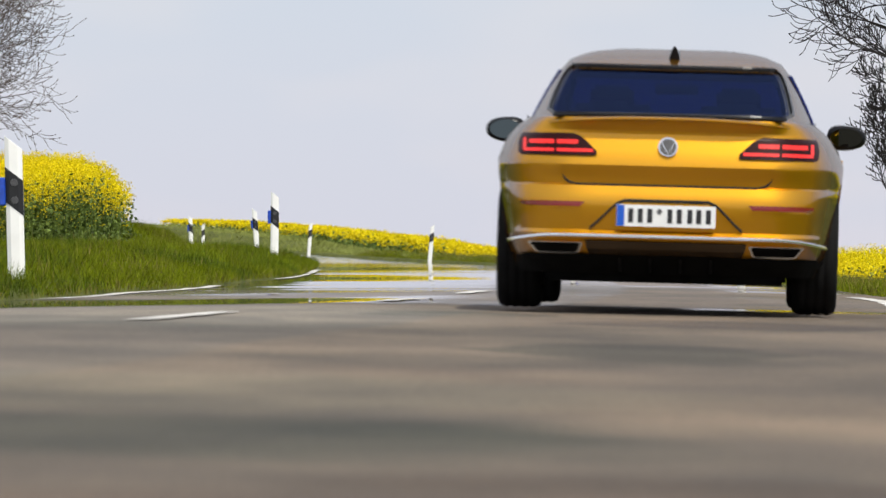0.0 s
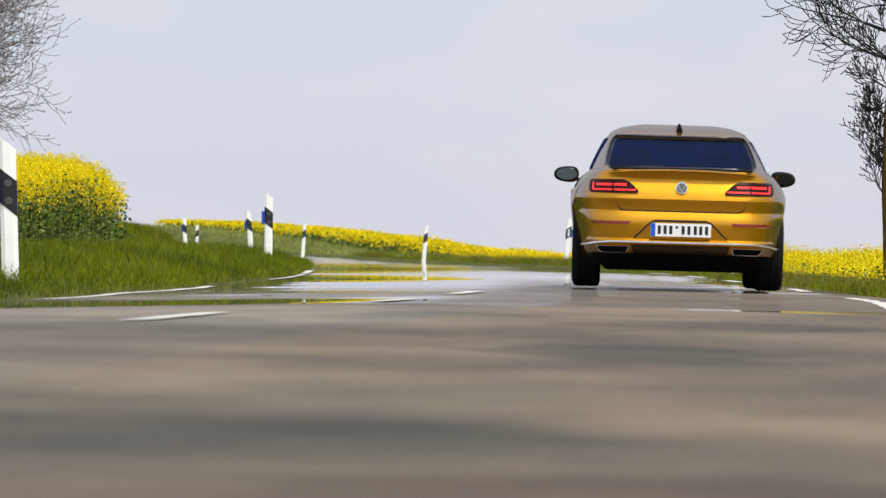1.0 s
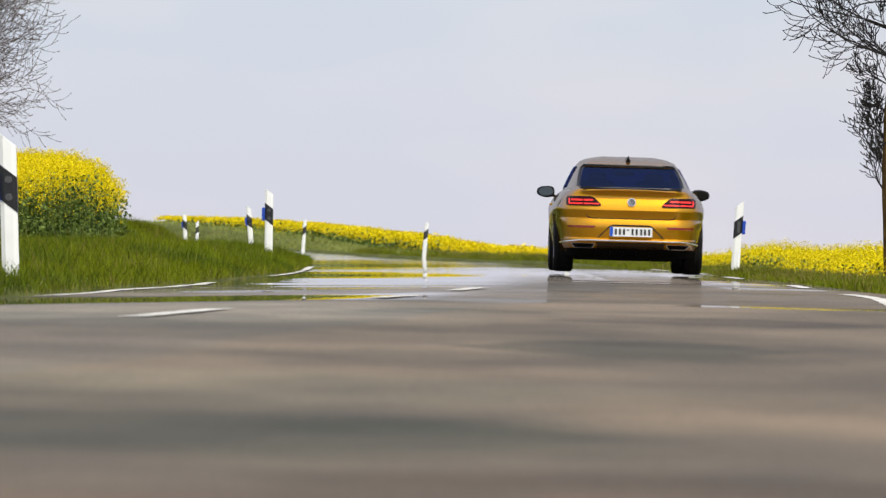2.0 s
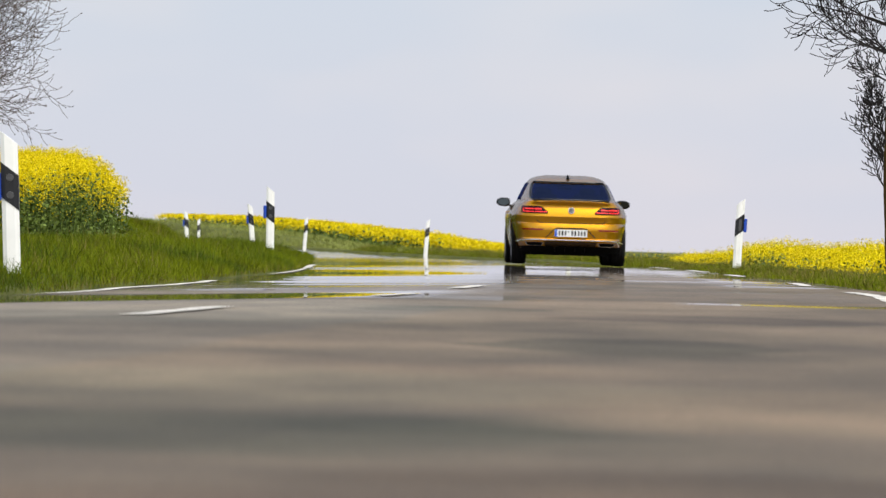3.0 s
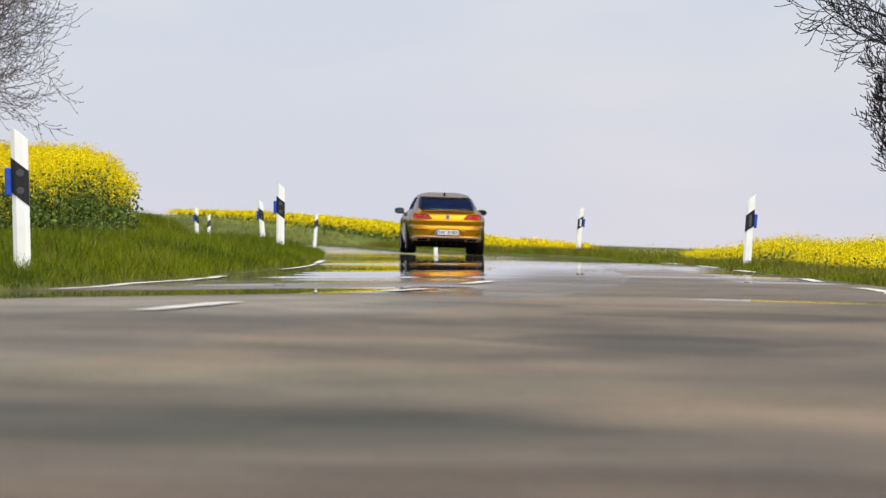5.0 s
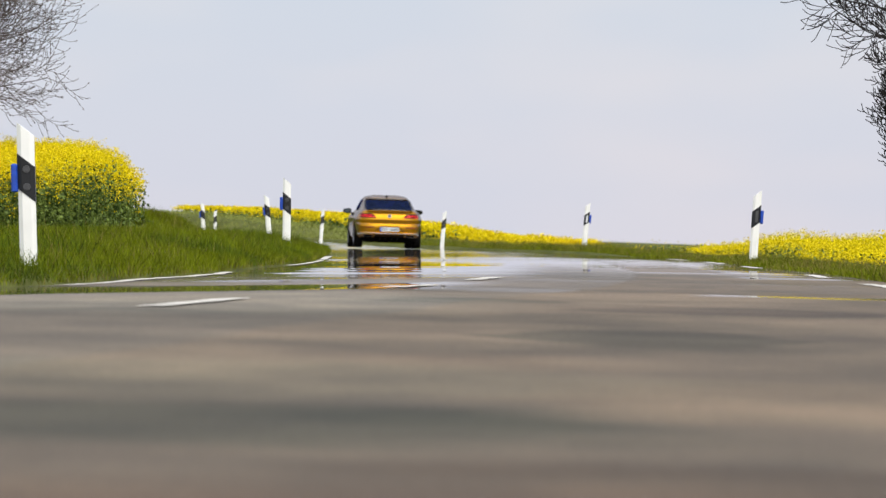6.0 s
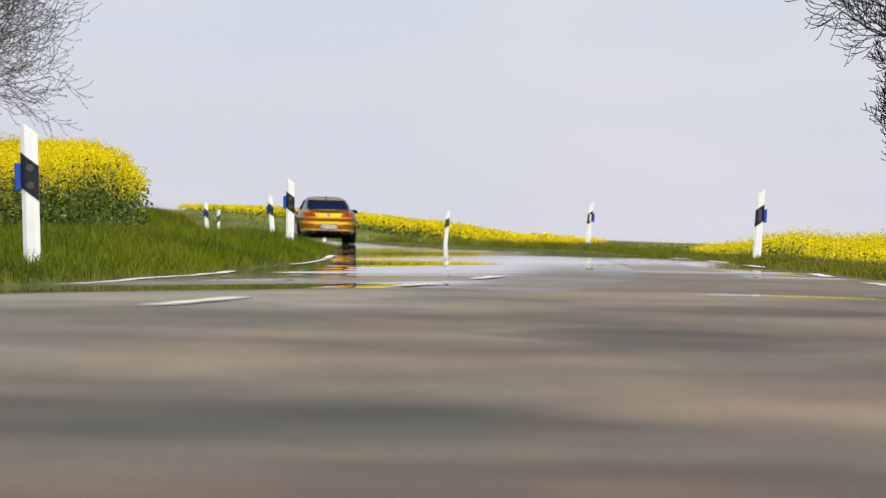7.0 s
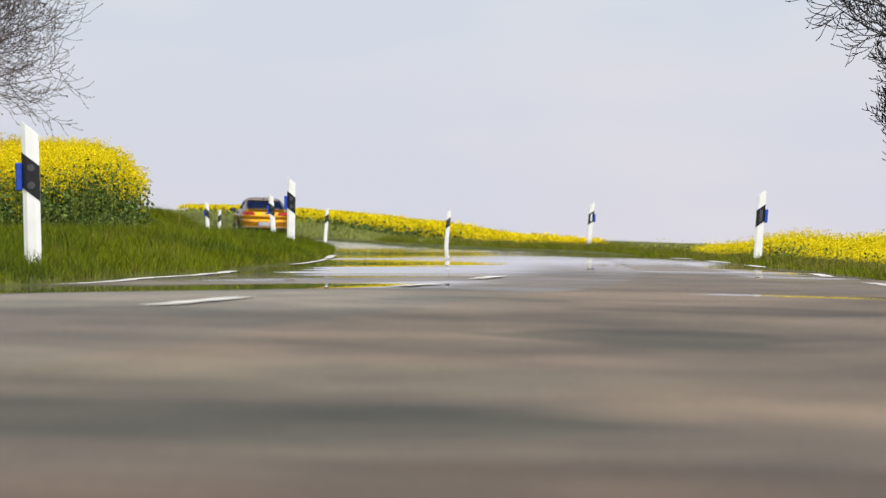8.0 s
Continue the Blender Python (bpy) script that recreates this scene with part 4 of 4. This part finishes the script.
        rib = [(s * (0.782), y, 1.02) for y in np.linspace(-1.5, 1.05, 12)]
        ribbon("window_trim", rib, 0.012, 0.01, M_CHROME, car, "chrome strip under the side glass")

    # deck lip with a dark gap to the glass
    lip = []
    for i in range(41):
        x = -0.74 + 1.48 * i / 40
        lip.append((x, rear_y(x, 0.992) - 0.004 + 0.05 * (abs(x) / 0.74) ** 4, 1.004 - 0.040 * (abs(x) / 0.74) ** 2.5))
    ribbon("spoiler_lip", lip, 0.018, 0.06, M_GOLD, car)
    gap = [(x, -2.372 + 0.05 * (abs(x) / 0.68) ** 4, 1.021 - 0.012 * (abs(x) / 0.68) ** 2) for x in np.linspace(-0.61, 0.61, 33)]
    ribbon("deck_gap", gap, 0.014, 0.03, M_BLACK, car, "black gap under the glass")

    # tailgate and bumper joints
    def joint(pts, r=0.0035):
        ribbon("panel_joint", [(x, rear_y(x, z) + 0.001, z) for x, z in pts], 0.014, 0.010, M_SHADOWGAP, car, "dark joint line")
    curve = [(x, 0.660) for x in np.linspace(-0.46, 0.46, 24)]
    left = [(-0.46 - 0.09 * math.sin(t), 0.660 + 0.055 * (1 - math.cos(t))) for t in np.linspace(0.1, 1.55, 8)]
    joint(left[::-1] + curve + [(-x, z) for x, z in left])
    for s in (-1, 1):
        joint([(s * 0.552, z) for z in np.linspace(0.725, 0.795, 5)])

    # lamps
    for s in (-1, 1):
        def span(z, xo, xi):
            return (z, min(s * xo, s * xi), max(s * xo, s * xi))
        lamp = patch("tail_light", [span(0.808, 0.775, 0.385), span(0.816, 0.79, 0.372), span(0.832, 0.795, 0.375), span(0.87, 0.797, 0.415), span(0.905, 0.79, 0.455), span(0.922, 0.78, 0.50)],
                     rear_y, 0.012, 0.03, M_LAMP, car, "slim tail light in smoked red glass", 20)
        def bar(zlo, zhi, xo, xi):
            patch("light_bar", [span(zlo, xo, xi), span(zhi, xo, xi - 0.0)], rear_y, 0.0155, 0.006, M_LAMP_LIT, lamp, "glowing red bar", 8)
        bar(0.826, 0.842, 0.765, 0.60)
        bar(0.826, 0.842, 0.585, 0.395)
        bar(0.866, 0.888, 0.735, 0.60)
        bar(0.866, 0.888, 0.585, 0.475)
        bar(0.842, 0.895, 0.768, 0.752)
        patch("reflex_strip", [span(0.547, 0.745, 0.455), span(0.556, 0.775, 0.445), span(0.572, 0.775, 0.43)], rear_y, 0.006, 0.012, M_REFLEX, car, "dark red reflector strip", 12)
        patch("reflex_ledge", [span(0.537, 0.745, 0.45), span(0.5455, 0.772, 0.44)], rear_y, 0.010, 0.015, M_GOLD, car, "", 12)
        # exhaust trim
        tail = patch("exhaust_trim", [span(0.300, 0.665, 0.475), span(0.308, 0.69, 0.455), span(0.355, 0.73, 0.435), span(0.362, 0.725, 0.44)], rear_y, 0.016, 0.04, M_CHROME, car, "chrome trapezoid exhaust trim", 12)
        patch("exhaust_mouth", [span(0.309, 0.66, 0.478), span(0.314, 0.68, 0.465), span(0.349, 0.712, 0.452), span(0.3535, 0.708, 0.455)], rear_y, 0.020, 0.02, M_UNDER, tail, "black exhaust opening", 12)

    # plate niche
    patch("plate_niche", [(0.432, -0.40, 0.40), (0.47, -0.355, 0.355), (0.53, -0.285, 0.285), (0.565, -0.245, 0.245), (0.58, -0.20, 0.20)], rear_y, 0.003, 0.01, M_GOLD, car, "", 16)
    top = [(-0.40, 0.436), (-0.355, 0.475), (-0.30, 0.53), (-0.262, 0.565), (-0.22, 0.582), (0.22, 0.582), (0.262, 0.565), (0.30, 0.53), (0.355, 0.475), (0.40, 0.436)]
    # the shade under the niche's rim, laid on as a dark ribbon
    ribbon("niche_edge", [(x, rear_y(x, z) - 0.006, z) for x, z in top], 0.018, 0.012, M_SHADOWGAP, car, "dark ribbon painting the shade round the plate niche")
    plate = patch("number_plate", [(0.452, -0.26, 0.26), (0.562, -0.26, 0.26)], lambda x, z: -2.437, 0.006, 0.008, M_PLATE, car, "white plate with dark bars", 4)
    patch("plate_band", [(0.454, -0.258, -0.219), (0.56, -0.258, -0.219)], lambda x, z: -2.437, 0.009, 0.004, M_EU, plate, "blue band", 1)
    for x in (-0.185, -0.135, -0.085, 0.02, 0.07, 0.125, 0.172, 0.222):
        patch("plate_bar", [(0.472, x - 0.013, x + 0.013), (0.543, x - 0.013, x + 0.013)], lambda x, z: -2.437, 0.009, 0.004, M_INK, plate, "dark bar", 1)
    bm = cyl(0.013, 0.004, pose(-0.035, -2.446, 0.53, 90), 12)
    bm_object("plate_seal", bm, M_CAT, plate, "small round seal", smooth=False)

    # emblem without lettering
    em = bm_object("emblem", cyl(0.052, 0.012, pose(0, rear_y(0, 0.86) - 0.012, 0.86, 90 - 17), 32), M_CHROME, car, "round chrome badge", smooth=False)
    bm_object("emblem_field", cyl(0.043, 0.006, pose(0, rear_y(0, 0.86) - 0.018, 0.86, 90 - 17), 32), M_CAT, em, "dark inset of the badge", smooth=False)
    for s in (-1, 1):
        ribbon("emblem_bar", [(s * 0.034, rear_y(0, 0.885) - 0.019, 0.886), (s * 0.004, rear_y(0, 0.84) - 0.023, 0.826)], 0.014, 0.006, M_CHROME, em, "chrome bar of the badge")

    # chrome strip, lower apron, underbody
    strip = []
    for i in range(61):
        t = math.pi * i / 60
        w = body_w(0.40) + 0.006
        c, s2 = math.cos(t), math.sin(t)
        x = -w * math.copysign(abs(c) ** (2 / N_PLAN), c)
        y = Y_MID + (float(np.interp(0.40, Z_REAR, Y_REAR)) - 0.008 - Y_MID) * abs(s2) ** (2 / M_PLAN)
        if y < -1.78:
            strip.append((x, y, 0.398 - 0.055 * max(0.0, (abs(x) - 0.55) / 0.38) ** 2))
    ribbon("chrome_strip", strip, 0.017, 0.016, M_CHROME, car, "chrome strip across the bumper")
    patch("apron", [(0.20, -0.855, 0.855), (0.25, -0.875, 0.875), (0.285, -0.87, 0.87), (0.298, -0.84, 0.84)], rear_y, 0.012, 0.03, M_UNDER, car, "black lower apron", 48)
    patch("diffuser", [(0.2935, -0.40, 0.40), (0.33, -0.415, 0.415), (0.372, -0.425, 0.425)], rear_y, 0.007, 0.02, M_DIFFUSER, car, "dark glossy diffuser panel", 16)
    for x in (-0.24, -0.08, 0.08, 0.24):
        patch("diffuser_fin", [(0.21, x - 0.008, x + 0.008), (0.285, x - 0.008, x + 0.008)], rear_y, 0.035, 0.03, M_BLACK, car, "", 1)
    bm = bmesh.new()
    bmesh.ops.create_cube(bm, size=1, matrix=pose(0, 0.0, 0.20) @ Matrix.Diagonal((1.28, 4.1, 0.09, 1)))
    bmesh.ops.create_cube(bm, size=1, matrix=pose(0.0, -1.36, 0.30) @ Matrix.Diagonal((1.4, 0.14, 0.12, 1)))
    bmesh.ops.create_cube(bm, size=1, matrix=pose(0.36, -1.95, 0.215) @ Matrix.Diagonal((0.5, 0.28, 0.11, 1)))
    bmesh.ops.create_cube(bm, size=1, matrix=pose(-0.36, -1.95, 0.215) @ Matrix.Diagonal((0.5, 0.28, 0.11, 1)))
    bmesh.ops.bevel(bm, geom=bm.edges[:], offset=0.02, segments=2, affect="EDGES")
    bm_object("underbody", bm, M_UNDER, car, "black floor, axle and silencers", smooth=False)

    # mirrors
    for s in (-1, 1):
        bm = bmesh.new()
        bmesh.ops.create_uvsphere(bm, u_segments=24, v_segments=14, radius=1)
        for v in bm.verts:
            x, y, z = v.co
            z = z * (1 - 0.22 * s * x)
            v.co = Vector((s * 0.992 + 0.115 * math.copysign(abs(x) ** 0.8, x), 0.72 + 0.09 * y * (0.55 if y < 0 else 1), 0.995 + 0.070 * math.copysign(abs(z) ** 0.8, z)))
        mir = bm_object("mirror", bm, M_BLACK, car, "black wing mirror")
        bm = cyl(1, 1, Matrix.Identity(4), 28)
        for v in bm.verts:
            x, y, z = v.co
            v.co = Vector((s * 0.989 + 0.094 * x, 0.664 - 0.006 * (z + 0.5) + (-0.026 * y if s > 0 else 0), 0.995 + 0.052 * y))
        bm_object("mirror_glass", bm, M_MIRROR, mir, "silvery mirror glass", smooth=False)
        ribbon("mirror_arm", [(s * 0.80, 0.74, 0.93), (s * 0.88, 0.73, 0.945), (s * 0.93, 0.72, 0.965)], 0.035, 0.07, M_BLACK, mir)
        for y in (-0.55, 0.42):
            ribbon("door_handle", [(s * 0.925, y - 0.09, 0.83), (s * 0.948, y - 0.06, 0.832), (s * 0.948, y + 0.06, 0.832), (s * 0.925, y + 0.09, 0.83)], 0.026, 0.02, M_GOLD, car)
    # fin aerial
    verts = [(-0.03, -0.78, 1.385), (0.03, -0.78, 1.385), (0.03, -0.55, 1.42), (-0.03, -0.55, 1.42), (-0.007, -0.79, 1.462), (0.007, -0.79, 1.462), (0.0, -0.72, 1.462)]
    mesh_object("aerial", verts, [(0, 3, 2, 1), (0, 1, 5, 4), (1, 2, 6, 5), (2, 3, 6), (3, 0, 4, 6), (4, 5, 6)], M_BLACK, car, "black shark-fin aerial", smooth=False)
    # ride height of the upper body
    for ob in car.children_recursive:
        if ob.type == "MESH":
            for v in ob.data.vertices:
                v.co.z = float(np.interp(v.co.z, [0, 0.45, 0.86, 0.99, 1.05, 1.33, 1.44], [0, 0.45, 0.872, 1.005, 1.070, 1.322, 1.462]))
    wheels = [wheel(car, s * 0.797, y, s) for y in (-1.36, 1.48) for s in (-1, 1)]
    tagged(car, "gold metallic fastback saloon with dark glass driving away", "car")
    return car, wheels


# ---- build ----
ground()
ROAD = road()
for y0, y1 in ((23.5, 26.4), (33.2, 35.6), (39.0, 41.8)):
    line_piece(lambda y: -0.06, y0, y1, 0.13, ROAD)
for y0, y1, wide in ((35.3, 48.0, 0.11), (58.0, 66.0, 0.08), (66.6, 71.5, 0.07), (73.0, 84.0, 0.10), (118, 146, 0.11), (150, 230, 0.11)):
    line_piece(lambda y: -half_l(y) + 0.06, y0, y1, wide, ROAD)
for y0, y1 in ((33.0, 43.5), (49.0, 52.0), (63.5, 67.5), (73, 78), (83, 89)):
    line_piece(lambda y: HALF_R - 0.02 + 0.45 * (1 - sstep(y, 32, 50)), y0, y1, 0.11, ROAD)
vegetation()

# x, y, height of the top, lean, side of the road, blue reflector, reflector painted as lit
for args in ((-2.90, 38.4, 1.07, -1.5, -1, True), (-2.30, 82, 1.16, 0.6, -1, True), (-4.05, 130, 1.29, -4.0, -1, True),
             (-7.45, 172, 1.38, -2.0, -1, True), (-9.15, 222, 1.39, 0.5, 1, False), (-4.13, 190, 1.27, 4.0, 1, False),
             (0.09, 160, 1.05, 4.5, 1, False), (3.48, 130, 1.10, 5.0, 1, True, True), (4.635, 80, 0.955, 4.0, 1, True)):
    delineator(*args)

sweeping_tree(-9.1, 96, 3, 9.0, 0.17,
              [(2.45, 88, 24, 2.1), (2.55, 96, 20, 2.2), (2.65, 80, 28, 2.0), (2.6, 104, 26, 2.2), (2.77, 112, 14, 1.9), (2.87, 80, 16, 1.63), (2.96, 102, 26, 1.88), (3.06, 88, 19, 2.38), (3.16, 102, 9, 1.86), (3.25, 88, 15, 1.99), (3.35, 88, 11, 2.32), (3.45, 70, 5, 1.99), (3.55, 88, 17, 2.39),
               (3.64, 112, 13, 2.46), (3.74, 80, 6, 2.19), (3.84, 112, 20, 2.09), (3.93, 88, 15, 2.16), (4.03, 112, 19, 2.19), (4.13, 70, 26, 2.45), (4.22, 88, 24, 2.18), (4.32, 80, 7, 2.2), (4.42, 88, 16, 1.9),
               (4.52, 112, 6, 2.44), (4.61, 88, 23, 2.22), (4.71, 70, 12, 2.13), (4.81, 80, 24, 2.02), (4.9, 102, 22, 1.62), (5.0, 102, 9, 2.22), (3.2, 150, 25, 2.33), (3.6, 20, 25, 2.33), (4.5, 280, 25, 2.33),
               (5.0, 200, 30, 2.33), (5.4, 320, 35, 2.21), (5.6, 90, 40, 2.33), (6.2, 60, 50, 2.1), (6.6, 240, 55, 1.98)],
              "roadside tree with fine upright twigs and buds behind the field", M_TWIG_PALE, 0.0038, (0.92, 0.75), 0.10, 0.010)
sweeping_tree(5.90, 68, 11, 7.0, 0.09,
              [(3.5, 268, 20, 1.42), (3.65, 258, 16, 1.24), (3.75, 280, 24, 1.31), (3.95, 264, 26, 1.55), (4.1, 272, 18, 1.63), (4.3, 256, 24, 1.51), (4.45, 284, 10, 1.16), (4.6, 266, 6, 1.16), (4.75, 275, 0, 1.09),
               (3.3, 262, 24, 0.62), (3.5, 276, 34, 0.94), (2.9, 266, 40, 0.44), (2.4, 268, 54, 0.62), (2.55, 280, 50, 0.52), (1.95, 272, 60, 0.5), (2.75, 258, 46, 0.42), (4.95, 265, 20, 1.48), (5.3, 240, 30, 1.52),
               (5.8, 290, 40, 1.4), (3.6, 90, 25, 1.2), (4.2, 70, 30, 1.2), (4.8, 110, 35, 1.1), (4.0, 180, 30, 1.0), (4.4, 0, 30, 1.1), (5.6, 30, 45, 1.0), (5.0, 60, 30, 1.1), (2.1, 262, 48, 0.42),
               (2.3, 284, 40, 0.36), (2.45, 254, 56, 0.5), (2.65, 272, 44, 0.4), (2.8, 288, 52, 0.45), (2.95, 256, 38, 0.42), (3.1, 270, 30, 0.4), (3.2, 250, 46, 0.5), (3.35, 288, 28, 0.5), (3.55, 262, 42, 0.55),
               (3.7, 290, 36, 0.5), (3.9, 250, 12, 0.5), (4.2, 286, 34, 0.55)],
              "bare roadside tree with dark sweeping twigs and buds", M_TWIG, 0.0050, (0.70, 0.50), 0.14, 0.0075)

CAR, WHEELS = build_car()


def motions():
    # seconds, distance of the tail, x of the tail's middle
    track = ((0.0, 28.45, 1.242), (0.5, 37.3, 1.828), (1.0, 46.6, 2.222), (1.5, 56.6, 2.48), (2.25, 71.5, 2.57), (3.0, 86.6, 2.36), (3.5, 96.6, 2.06),
             (4.0, 106.6, 1.60), (4.5, 116.8, 0.995), (5.2, 131.0, 0.05), (5.8, 143.5, -0.957), (6.5, 158.3, -2.43), (7.0, 169.0, -3.55), (7.5, 180.0, -4.83), (8.0, 191.0, -6.25))
    ys = [r[1] for r in track]
    slope = np.gradient([r[2] for r in track], ys)
    slope[1:] *= 0.75
    slope[0] = 0.058
    rows = []
    for (t, d, x), k in zip(track, slope):
        yaw = -math.degrees(math.atan(k))
        mid_y, mid_x = d + 2.43, x + 2.43 * k
        u = mid_x - float(centre(mid_y))
        z = float(road_z(0, mid_y)) - 0.022 * max(u, 0.0) + 0.015
        rows.append((t, pose(mid_x, mid_y, z, 0, 1.6, yaw)))
    walk(CAR, rows)
    for w in WHEELS:
        spin = [(i / 15, pose(*w.location, -58 * (i % 720), 0, 0)) for i in range(121)]
        walk(w, spin)


motions()
